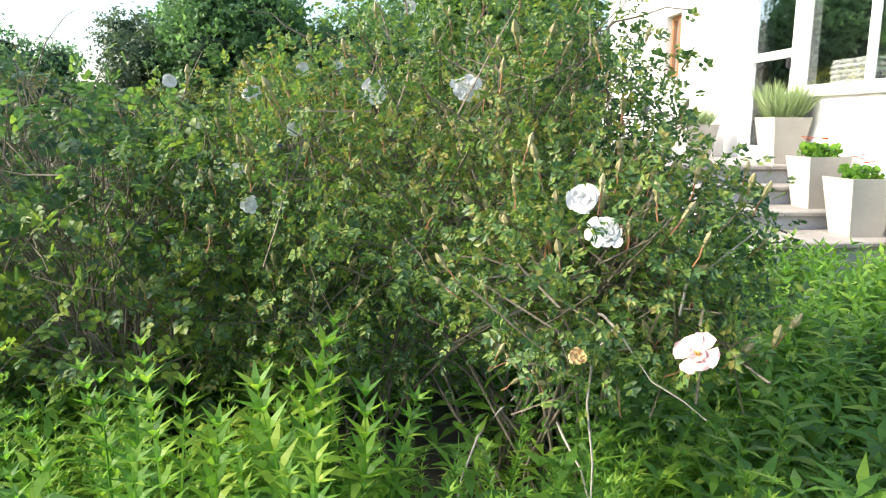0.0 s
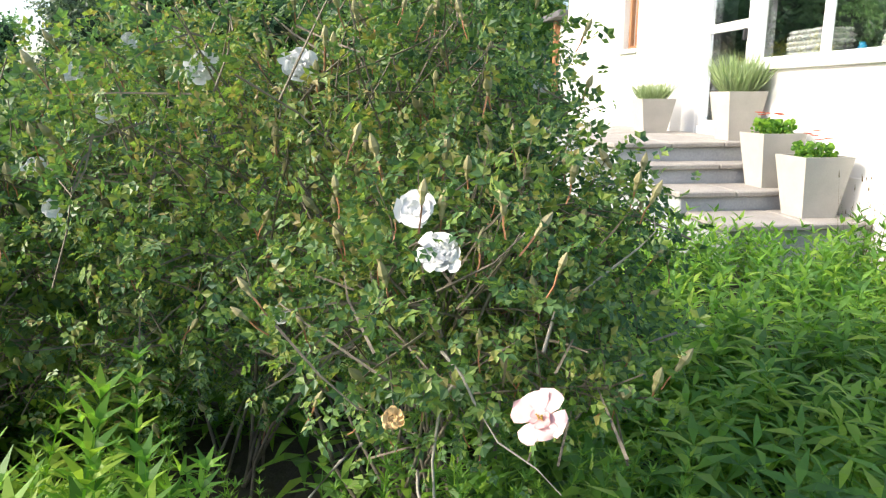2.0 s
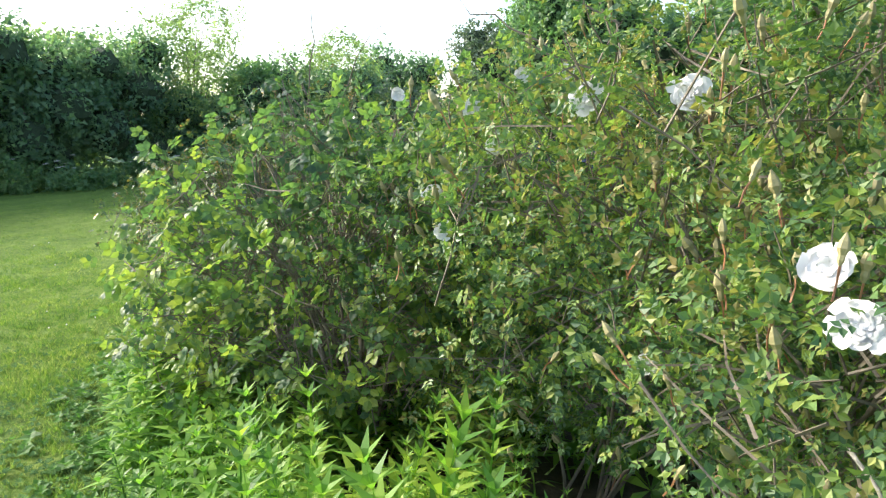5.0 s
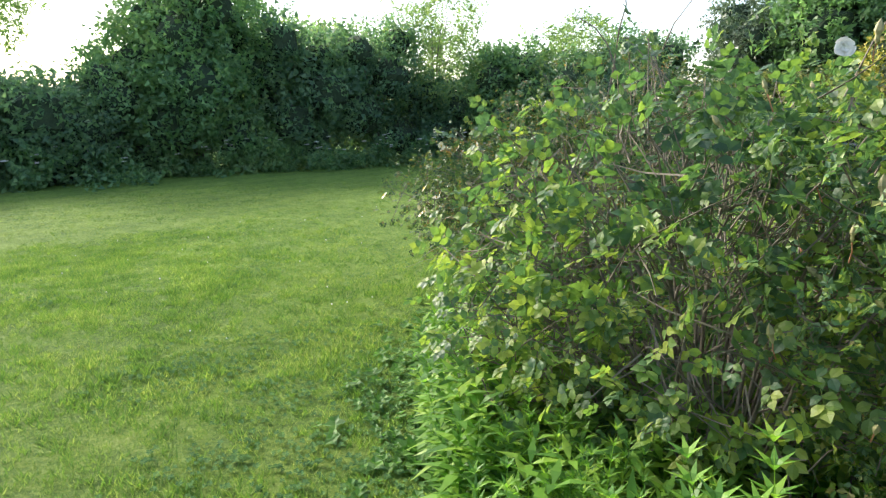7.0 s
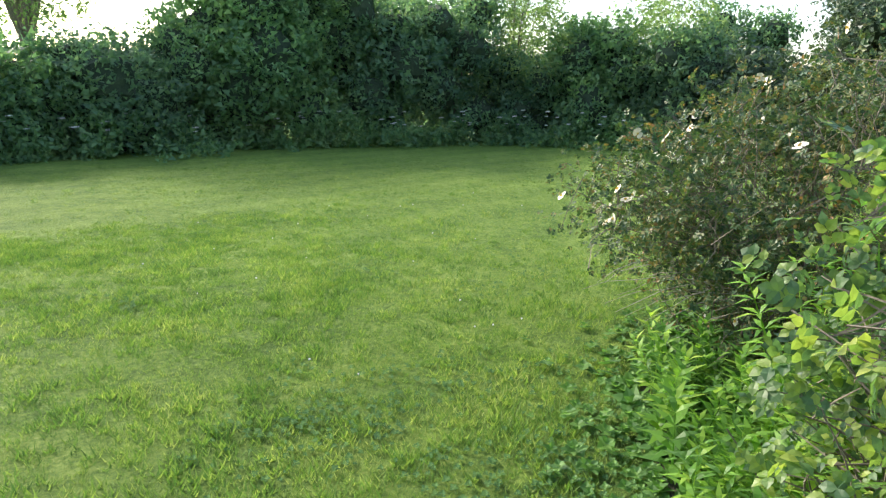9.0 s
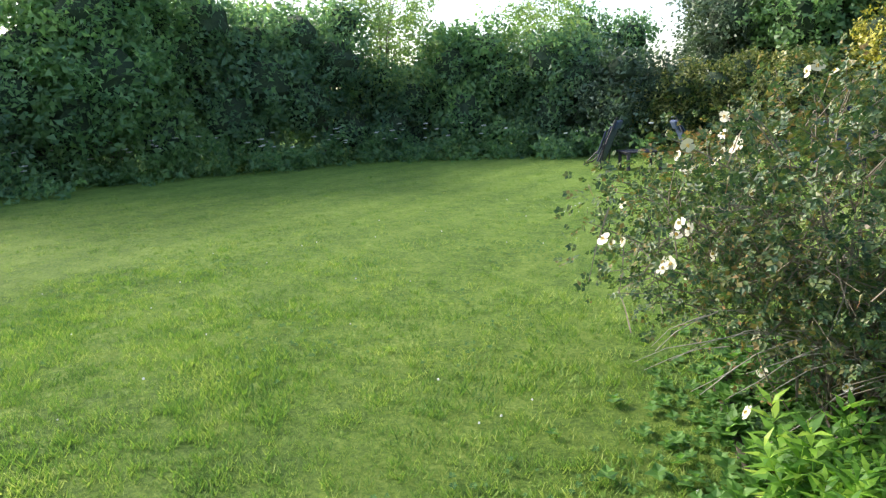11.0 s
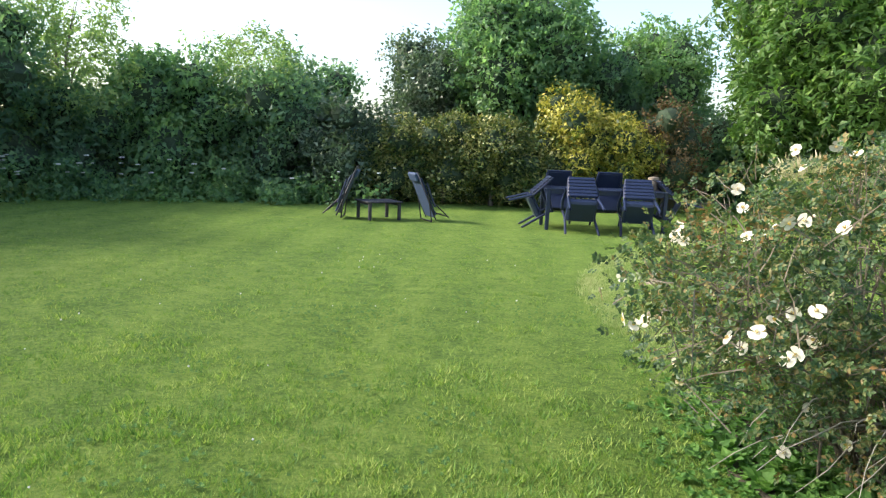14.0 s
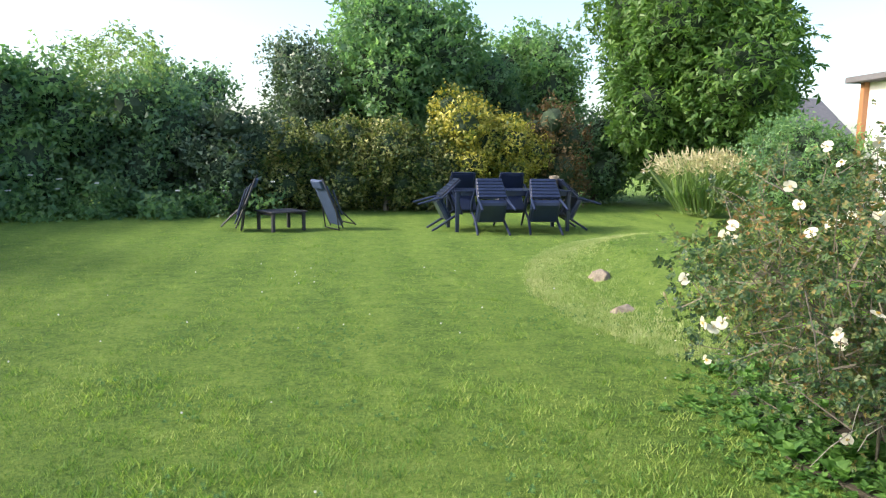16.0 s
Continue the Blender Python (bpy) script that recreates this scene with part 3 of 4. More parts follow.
def bud_shape():
    """A long pointed rose bud on its hip."""
    return tube([(0, 0, -0.012), (0, 0, -0.004), (0, 0, 0.003), (0, 0, 0.012), (0, 0, 0.022), (0, 0, 0.034)], [0.002, 0.005, 0.0045, 0.0085, 0.0065, 0.001], 6)


def buds(parent, P, N, count, size=1.0):
    i = rng.choice(len(P), count)
    p = P[i] + N[i] * 0.05
    d = unit(N[i] * 0.5 + np.array([0, 0, 1.0]) + rng.normal(0, 0.3, (count, 3)))
    t = bud_shape()
    turns = frames_for(np.cross(d, rng.normal(0, 1, d.shape)), d)
    ob = scatter("buds", t, p, turns, size * (0.8 + 0.5 * rng.random(count)), BUD, parent)
    s = tube([(0, 0, -0.055), (0.003, 0, -0.03), (0, 0, -0.01)], [0.0018, 0.0018, 0.0022], 3)
    scatter("bud_stalks", s, p, turns, np.full(count, size), BUD_STALK, parent)
    return ob


# the pale double rose beside the weeds
A_BLOBS = [(0.05, 2.6, 1.2, 0.8, 0.72, 0.72), (0.55, 2.15, 1.0, 0.4, 0.45, 0.4), (-0.5, 2.85, 1.0, 0.85, 0.65, 0.72), (0.52, 2.6, 1.4, 0.34, 0.45, 0.5),
           (0.38, 1.82, 0.98, 0.36, 0.28, 0.32), (0.7, 1.78, 0.88, 0.22, 0.2, 0.16), (0.74, 2.2, 1.0, 0.28, 0.36, 0.28)]
rose_a, PA, NA = rose_bush("rose_bush", "sprawling double-flowered rose bush with pale pink blooms and many buds", A_BLOBS,
                           [(0.25, 2.4, 0.0), (0.45, 2.2, 0.0), (-0.3, 2.7, 0.0)], 3700, 4, pinnate(small_leaflet(0.36), 2, 0.43), 0.054, ROSE_LEAF, TWIG, 40, 1100, 0.6, 0.26)
buds(rose_a, PA, NA, 600, 1.15)
rose_a_double = [flower_shape(8, 4, 0.044, 0.35, 0.8, s, 4.6) for s in (1, 2)]
rose_a_open = flower_shape(6, 2, 0.045, 0.3, 0.8, 4, 4.4)
rose_a_cup = flower_shape(5, 3, 0.04, 0.7, 0.7, 5)
heart_small = dots(0.008, 12, 0.002, 0.012)
A_FLOWERS = [
    (0.56, 1.43, 0.9, 2),
    (0.4, 1.66, 1.134, 0),
    (0.356, 1.71, 1.21, 1),
    (0.07, 2.11, 1.5, 0),
    (-0.22, 2.3, 1.506, 0),
    (-0.498, 2.325, 1.374, 1),
    (-0.513, 2.578, 1.59, 1),
    (-0.69, 2.293, 1.237, 0),
    (-0.654, 2.296, 1.126, 0),
    (-0.747, 2.71, 1.511, 0),
    (0.544, 2.579, 1.526, 0),
    (0.024, 1.967, 0.915, 1),
    (0.759, 2.644, 1.454, 1),
    (-0.125, 2.664, 1.821, 1),
    (-0.394, 2.663, 1.604, 1),
    (-0.678, 2.508, 1.497, 0),
    (-1.053, 2.698, 1.553, 1),
]
for i, (x, y, z, kind) in enumerate(A_FLOWERS):
    to = Vector((0.25 - x - 0.3, 0.4 - y, 1.8 - z)).normalized()
    shape = (rose_a_double[i % 2], rose_a_cup, rose_a_open)[kind]
    bloom = place_flower(rose_a, (x, y, z), to, shape, PETAL_PINK if kind == 2 else PETAL_WHITE, i, heart_small if kind == 2 else None)
    bloom.scale = (1, 1, 1) if i < 5 else (0.66, 0.66, 0.75)
part("withered_flower", moved(flower_shape(8, 2, 0.021, 0.9, 1.4, 9), (0.31, 1.5, 0.87), 0, 60), WITHERED, rose_a)
# long old canes hanging out of it
canes(rose_a, [(0.35, 1.95, 0.5), (0.4, 1.7, 0.92), (0.45, 1.75, 0.85), (0.2, 1.9, 0.6), (0.62, 1.7, 0.9)],
      [(0.5, 1.42, 0.05), (0.62, 1.48, 0.72), (0.35, 1.45, 0.1), (0.0, 1.5, 0.1), (0.9, 1.9, 1.15)], OLD_CANE, 0.0042, 5, "old_canes")
canes(rose_a, [(0.5, 2.6, 1.6), (0.3, 2.6, 1.7), (-0.3, 2.7, 1.5), (0.1, 2.6, 1.7)], [(0.95, 2.5, 1.75), (0.1, 2.5, 2.15), (-0.75, 2.6, 1.85), (0.35, 2.7, 2.2)], TWIG, 0.005, 5, "shoots")

# the broad-leaved rose by the lawn
B_BLOBS = [(-1.65, 2.95, 0.9, 0.82, 0.78, 0.76), (-1.35, 2.7, 0.75, 0.6, 0.55, 0.6), (-1.9, 2.75, 0.6, 0.55, 0.5, 0.5), (-1.0, 3.0, 0.9, 0.6, 0.6, 0.6), (-2.1, 2.7, 0.42, 0.45, 0.42, 0.34)]
rose_b, PB, NB = rose_bush("broad_leaved_shrub", "broad-leaved green rose shrub at the edge of the lawn", B_BLOBS,
                           [(-1.65, 2.95, 0.0), (-1.4, 2.8, 0.0)], 1100, 3, pinnate(round_leaflet(0.36), 2, 0.42), 0.092, ROSE_LEAF_B, TWIG, 110, 1200)

# the cream single rose
C_BLOBS = [(-3.25, 4.6, 0.85, 0.95, 1.05, 0.68), (-2.7, 4.4, 1.0, 0.85, 0.9, 0.75), (-3.92, 4.3, 0.78, 0.48, 0.75, 0.4), (-3.4, 4.0, 0.9, 0.5, 0.5, 0.5), (-3.25, 4.2, 0.42, 0.55, 0.65, 0.36)]
rose_c, PC, NC = rose_bush("cream_rose_bush", "dense small-leaved rose bush with cream single flowers", C_BLOBS,
                           [(-3.1, 4.5, 0.0), (-3.3, 4.3, 0.0)], 3000, 4, pinnate(small_leaflet(0.4), 2, 0.44), 0.052, ROSE_LEAF_C, TWIG, 80, 900, 0.55, 0.16)
buds(rose_c, PC, NC, 160, 0.7)
single = flower_shape(5, 1, 0.0255, 0.4, 0.4, 4, 3.9)
single_heart = dots(0.009, 14, 0.002, 0.01)
C_FLOWERS = [
    (-4.365, 4.175, 0.707),
    (-4.318, 4.183, 0.686),
    (-4.273, 4.209, 0.7),
    (-3.899, 4.455, 1.275),
    (-3.882, 4.393, 1.195),
    (-3.83, 4.214, 1.127),
    (-3.792, 4.201, 1.135),
    (-3.881, 4.279, 1.083),
    (-3.815, 3.793, 0.867),
    (-4.026, 3.791, 0.761),
    (-3.835, 3.664, 0.755),
    (-3.874, 3.809, 0.833),
    (-3.794, 3.629, 0.917),
    (-4.369, 4.411, 0.854),
    (-4.126, 4.5, 1.089),
    (-3.726, 4.073, 1.181),
    (-3.524, 4.429, 1.48),
    (-3.454, 4.4, 1.449),
    (-3.611, 4.677, 1.46),
    (-3.599, 4.567, 1.382),
]
k = rng.choice(len(PC), 120)
k = [i for i in k if NC[i][0] < 0.35 and NC[i][1] < 0.5][:28]
for i, at in enumerate(C_FLOWERS + [tuple(PC[j] + NC[j] * 0.05) for j in k]):
    n = Vector((-0.5, -0.75, 0.35)) + Vector(rng.normal(0, 0.35, 3))
    place_flower(rose_c, at, n, single, PETAL_CREAM, i, single_heart)
canes(rose_c, [(-2.9, 4.4, 1.4), (-2.7, 4.3, 1.5), (-2.8, 4.6, 1.4)], [(-2.75, 4.3, 2.25), (-2.95, 4.0, 2.0), (-2.3, 4.5, 2.1)], TWIG, 0.006, 5, "shoots")

n_low = 14
low_roots = np.stack([rng.uniform(-3.5, -2.9, n_low), rng.uniform(4.0, 4.4, n_low), np.full(n_low, 0.35)], -1)
canes(rose_c, low_roots, low_roots + np.stack([rng.uniform(-0.8, -0.1, n_low), rng.uniform(-0.75, -0.2, n_low), rng.uniform(-0.15, 0.2, n_low)], -1), OLD_CANE, 0.0045, 4, "low_branches")


# ---- weeds of the border ----
def weed_shape(levels, leaves, length, rise=25, width=0.13):
    out = [stalk(1.0, 0.012)]
    for i in range(levels):
        z = 0.25 + 0.72 * i / (levels - 1)
        s = length * (1.0 - 0.45 * i / levels)
        out += whorl(blade_leaf(width, 0.22), leaves, rise + 25 * i / levels, s, z)
    return join(out)


def weeds(name, label, template, pts, heights, mat, lean=0.16):
    top = empty(name, (0, 0, 0), label=label, category="weeds", kind="stuff")
    n = len(pts)
    up = np.array([0, 0, 1.0]) + rng.normal(0, lean, (n, 3))
    side = rng.normal(0, 1, (n, 3))
    x = unit(np.cross(up, side))
    z = unit(up)
    scatter("shoots", template, pts, np.stack([x, np.cross(z, x), z], -1), heights, mat, top)
    return top


def bed_points(n, box_lo, box_hi, keep=None):
    p = rng.random((n, 2)) * (np.array(box_hi) - np.array(box_lo)) + np.array(box_lo)
    p = p[inside(BED, p)]
    if keep is not None:
        p = p[keep(p)]
    return np.concatenate([p, np.full((len(p), 1), 0.015)], 1)


def open_ground(p):
    """False in the dark hollows under the two large roses."""
    return (rng.random(len(p)) < 0.12) | (((p[:, 0] - 0.1) / 0.6) ** 2 + ((p[:, 1] - 2.45) / 0.75) ** 2 > 1) & (((p[:, 0] + 0.75) / 0.5) ** 2 + ((p[:, 1] - 2.45) / 0.5) ** 2 > 1)


near = bed_points(2100, (-2.6, 0.8), (3.4, 3.4), open_ground)
weeds("cleavers", "bright green lance-leaved weeds crowding the border", weed_shape(5, 4, 0.42, 8, 0.12), near, 0.2 + 0.3 * rng.random(len(near)), WEED_LEAF, 0.3)
fine = bed_points(420, (-2.2, 0.9), (1.2, 2.3))
weeds("goosegrass", "fine whorled goosegrass shoots among the weeds", weed_shape(9, 7, 0.13, 30, 0.1), fine, 0.3 + 0.25 * rng.random(len(fine)), WEED_LEAF)
far = bed_points(1050, (0.2, 2.8), (6.0, 7.0))
weeds("willowherb", "green willowherb growing rank below the house wall", weed_shape(6, 4, 0.3, 25, 0.13), far, 0.32 + 0.28 * rng.random(len(far)), WEED_LEAF, 0.28)
west = bed_points(950, (-3.9, 2.0), (-1.2, 4.0), lambda p: (p[:, 0] > -2.3) | (p[:, 1] < 3.5))
weeds("border_weeds", "bright green narrow-leaved weeds between the rose bushes", weed_shape(6, 4, 0.34, 22, 0.14), west, 0.2 + 0.2 * rng.random(len(west)), WEED_LEAF)


def edge_points(n, width):
    """Places along the lawn's side of the border."""
    line = BED[-5:] + BED[:4]
    out = []
    for (a, c) in zip(line, line[1:]):
        m = int(n * math.dist(a, c))
        t = rng.random((m, 1))
        out.append(np.array(a) * (1 - t) + np.array(c) * t + rng.normal(0, width, (m, 2)))
    p = np.concatenate(out)
    return np.concatenate([p, np.full((len(p), 1), 0.0)], 1)


rosette = join(whorl(small_leaflet(0.45), 4, 15, 1.0, 0.3) + whorl(small_leaflet(0.45), 3, 40, 0.7, 0.6))
low = np.concatenate([edge_points(220, 0.2), edge_points(200, 0.12) + np.array([0.22, 0.16, 0.02]), bed_points(900, (-3.9, 2.0), (-1.8, 4.6))])
weeds("ground_cover", "low dark creeping leaves along the edge of the lawn", rosette, low, 0.02 + 0.035 * rng.random(len(low)) ** 2, DOCK_LEAF)
nettles = np.concatenate([bed_points(260, (-3.2, 3.6), (0.6, 7.6)), bed_points(300, (3.2, 0.2), (6.0, 3.4))])
weeds("nettles", "rank green nettles behind the rose bushes", weed_shape(5, 4, 0.34, 15, 0.2), nettles, 0.35 + 0.3 * rng.random(len(nettles)), WEED_LEAF)
inner_edge = edge_points(34, 0.14) + np.array([0.16, 0.12, 0.0])
dock = np.concatenate([inner_edge, bed_points(330, (-3.9, 2.4), (-2.4, 4.4)), bed_points(60, (-1.2, 1.1), (0.3, 1.8))])
weeds("dock_leaves", "broad dull green dock leaves under the rose", join(whorl(round_leaflet(0.3, 0.05, 0.3), 4, 45, 1.0, 0.1) + whorl(round_leaflet(0.3, 0.05, 0.3), 3, 65, 0.8, 0.2)), dock, 0.05 + 0.06 * rng.random(len(dock)), DOCK_LEAF)
tall_west = np.stack([-2.6 + 0.4 * rng.random(9), 3.1 + 0.3 * rng.random(9), np.full(9, 0.01)], -1)
weeds("tall_weeds", "tall narrow-leaved green weeds beside the cream rose", weed_shape(12, 5, 0.16, 5, 0.11), tall_west, 0.8 + 0.32 * rng.random(9), WEED_LEAF)
tall = np.array([(-0.5, 1.66, 0.01), (-0.36, 1.72, 0.01), (-0.62, 1.6, 0.01), (-0.22, 1.66, 0.01), (-0.8, 1.75, 0.01), (0.25, 1.3, 0.01), (0.1, 1.35, 0.01), (-0.25, 1.4, 0.01)])
weeds("tall_willowherb", "tall upright willowherb stems with whorled leaves", weed_shape(10, 6, 0.17, 35, 0.13), tall, np.array([0.84, 0.8, 0.7, 0.72, 0.66, 0.5, 0.46, 0.5]), WEED_LEAF)


climbing = np.stack([rng.uniform(-0.95, -0.2, 26), rng.uniform(1.35, 1.95, 26), np.full(26, 0.01)], -1)
weeds("tall_goosegrass", "tall goosegrass climbing into the rose bush", weed_shape(11, 7, 0.12, 25, 0.12), climbing, 0.5 + 0.36 * rng.random(26), WEED_LEAF)
stalks = np.stack([3.75 + 0.3 * rng.random(46), 5.0 + 0.75 * rng.random(46), np.full(46, 0.0)], -1)
weeds("grass_stalks", "thin flowering grass stalks against the white wall", join([stalk(1.0, 0.004), ([(-0.008, 0, 0.95), (0.008, 0, 0.95), (0, 0, 1.03), (0, 0.008, 0.97)], [(0, 1, 2), (0, 3, 2)])]), stalks, 0.5 + 0.35 * rng.random(46), RUSSET)


# ---- grass blades of the lawn ----
def turned(m):
    """Random turns about the upright."""
    ang = rng.random(m) * 6.283
    c, s, o, e = np.cos(ang), np.sin(ang), np.zeros(m), np.ones(m)
    return np.stack([np.stack([c, -s, o], -1), np.stack([s, c, o], -1), np.stack([o, o, e], -1)], 1)


def tuft(blades, width, reach):
    out = []
    for i in range(blades):
        a = i * 2.4
        x, y = reach * math.cos(a) * (i / blades), reach * math.sin(a) * (i / blades)
        lx, ly, h = 0.55 * math.cos(a + 1), 0.55 * math.sin(a + 1), 0.7 + 0.4 * ((i * 5) % blades) / blades
        out.append(([(x - width, y, 0), (x + width, y, 0), (x + lx, y + ly, h)], [(0, 1, 2)]))
    return join(out)


def lumps(p):
    """Uneven growth, between about 0.5 and 1.4."""
    x, y = p[:, 0], p[:, 1]
    return np.maximum(0.62, 0.95 + 0.25 * np.sin(x * 3.1 + np.sin(y * 2.3) * 2) * np.sin(y * 2.7) + 0.34 * np.sin(x * 11 + 2 * np.sin(y * 7)) * np.sin(y * 13 + 2 * np.sin(x * 5)))


def lawn_strip(count, lo, hi, template, low, high, density):
    p = rng.random((count, 2)) * (np.array(hi) - np.array(lo)) + np.array(lo)
    p = p[~inside(BED, p) & (rng.random(count) < density(p))]
    ob = scatter("lawn_grass", template, np.stack([p[:, 0], p[:, 1], ground_z(p[:, 0], p[:, 1]) - 0.004], -1), turned(len(p)), (low + (high - low) * rng.random(len(p))) * lumps(p), GRASS)
    return tagged(ob, "short mown grass blades of the lawn", "grass", kind="stuff")


def soft_edges(p, lo, hi, soft):
    k = np.ones(len(p))
    for i in (0, 1):
        k *= np.clip((p[:, i] - lo[i]) / soft, 0, 1) * np.clip((hi[i] - p[:, i]) / soft, 0, 1)
    return k


lawn_strip(66000, (-9.5, 0.6), (-0.6, 6.0), tuft(4, 0.11, 0.9), 0.024, 0.042, lambda p: np.exp(-np.maximum(p[:, 1] - 3.2, 0) / 1.5) * soft_edges(p, (-9.5, 0.6), (-0.6, 6.0), 0.8))
lawn_strip(38000, (-16.0, 0.0), (-1.0, 14.5), tuft(5, 0.075, 1.1), 0.03, 0.05, lambda p: (1 - np.exp(-np.maximum(p[:, 1] - 1.5, 0) / 2.0)) * np.exp(-np.maximum(p[:, 1] - 6, 0) / 7) * soft_edges(p, (-16.0, 0.0), (-1.0, 14.5), 2.5))


def build_clover():
    """Dark clover patches and their few white heads in the turf."""
    mid = rng.random((70, 2)) * np.array([8.5, 6.0]) + np.array([-9.0, 1.6])
    mid = np.concatenate([mid, np.stack([rng.uniform(-4.2, -1.6, 60), rng.uniform(1.4, 3.2, 60)], -1)])
    p = np.repeat(mid, 18, 0) + rng.normal(0, 0.15, (len(mid) * 18, 2))
    p = p[~inside(BED, p)]
    leaf = join(whorl(small_leaflet(0.45), 3, 15, 1.0, 0.9) + whorl(small_leaflet(0.45), 3, 25, 0.8, 1.3))
    top = empty("clover", label="dark clover patches with white heads in the lawn", category="clover", kind="stuff")
    scatter("leaves", leaf, np.stack([p[:, 0], p[:, 1], ground_z(p[:, 0], p[:, 1])], -1), turned(len(p)), 0.011 + 0.011 * rng.random(len(p)), CLOVER, top)
    q = rng.random((90, 2)) * np.array([8.0, 7.5]) + np.array([-9.0, 2.2])
    q = q[~inside(BED, q)]
    scatter("heads", (ICO_SMALL[0] * 0.007, ICO_SMALL[1]), np.stack([q[:, 0], q[:, 1], ground_z(q[:, 0], q[:, 1]) + 0.045], -1), turned(len(q)), 0.6 + 0.6 * rng.random(len(q)), PETAL_WHITE, top)
    scatter("stems", ([(-0.002, 0, 0), (0.002, 0, 0), (0, 0, 0.045)], [(0, 1, 2)]), np.stack([q[:, 0], q[:, 1], ground_z(q[:, 0], q[:, 1])], -1), turned(len(q)), np.ones(len(q)), GRASS, top)


build_clover()


def build_dry_arc():
    """The pale worn arc where the mower turns round the grassy bank."""
    n = 5000
    a = rng.uniform(radians(112), radians(222), n)
    k = 1 - np.abs(rng.normal(0, 0.11, n)) + rng.normal(0, 0.012, n)
    p = np.stack([-1.5 + 2.95 * k * np.cos(a), 8.4 + 3.95 * k * np.sin(a), np.zeros(n)], -1)
    p[:, 2] = ground_z(p[:, 0], p[:, 1])
    t = join([([(x - 0.1, y, 0), (x + 0.1, y, 0), (x * 1.8, y * 1.8 + 0.2, 0.8)], [(0, 1, 2)]) for x, y in ((0.3, 0.1), (-0.3, 0.2), (0.1, -0.4), (-0.2, 0.5), (0.5, -0.2))])
    q = rng.random(n) * 6.283
    c, s, o, e = np.cos(q), np.sin(q), np.zeros(n), np.ones(n)
    turns = np.stack([np.stack([c, -s, o], -1), np.stack([s, c, o], -1), np.stack([o, o, e], -1)], 1)
    tagged(scatter("dry_grass", t, p, turns, 0.03 + 0.02 * rng.random(n), STRAW), "pale dry grass in a curved strip round the bank", "grass", kind="stuff")


build_dry_arc()


# ---- hedges and trees round the garden ----
def spray(leaves=6, width=0.3):
    out = []
    r = np.random.default_rng(11)
    for i in range(leaves):
        out.append(moved(blade_leaf(width, 0.15), r.normal(0, 0.22, 3), r.random() * 360, r.normal(10, 30), 0.75 + 0.4 * r.random()))
    return join(out)


def fine_spray(leaves, width, seed=5):
    """A loose spray of small pointed leaves, one triangle each."""
    out, r = [], np.random.default_rng(seed)
    for i in range(leaves):
        k = 0.42 + 0.3 * r.random()
        out.append(moved(([(-width, 0.0, 0), (width, 0.15, 0.05), (0, 1, -0.15)], [(0, 1, 2)]), r.normal(0, 0.42, 3), r.random() * 360, r.normal(10, 35), k, r.normal(0, 25)))
    return join(out)


SPRAY, NARROW = fine_spray(11, 0.36), fine_spray(11, 0.24, 6)
PALM = join([moved(([(-0.03, 0, 0), (0.17, 0.7, 0), (-0.12, 1, -0.3)], [(0, 1, 2)]), (0, 0, 0), -110 + 220 * i / 4, -8, 0.75 + 0.25 * math.sin(math.pi * i / 4)) for i in range(5)])


def crown(at, radius, height, base, lobes, flat=1.0):
    """Lobes of an uneven crown between base and height."""
    out = []
    for i in range(lobes):
        z = base + (height - base) * (0.15 + 0.72 * (i + 0.5) / lobes)
        k = math.sin(math.pi * min(max((z - base) / (height - base), 0.2), 0.86)) ** 0.6
        a = i * 2.4 + rng.random()
        d = radius * 0.62 * k * (0.5 + 0.6 * rng.random())
        r = radius * (0.42 + 0.2 * rng.random()) * (0.55 + 0.5 * k)
        rz = min(r * flat, (height - z) * 1.05 + 0.12)
        out.append((at[0] + d * math.cos(a), at[1] + d * math.sin(a), z, r, r, max(rz, 0.2)))
    return out


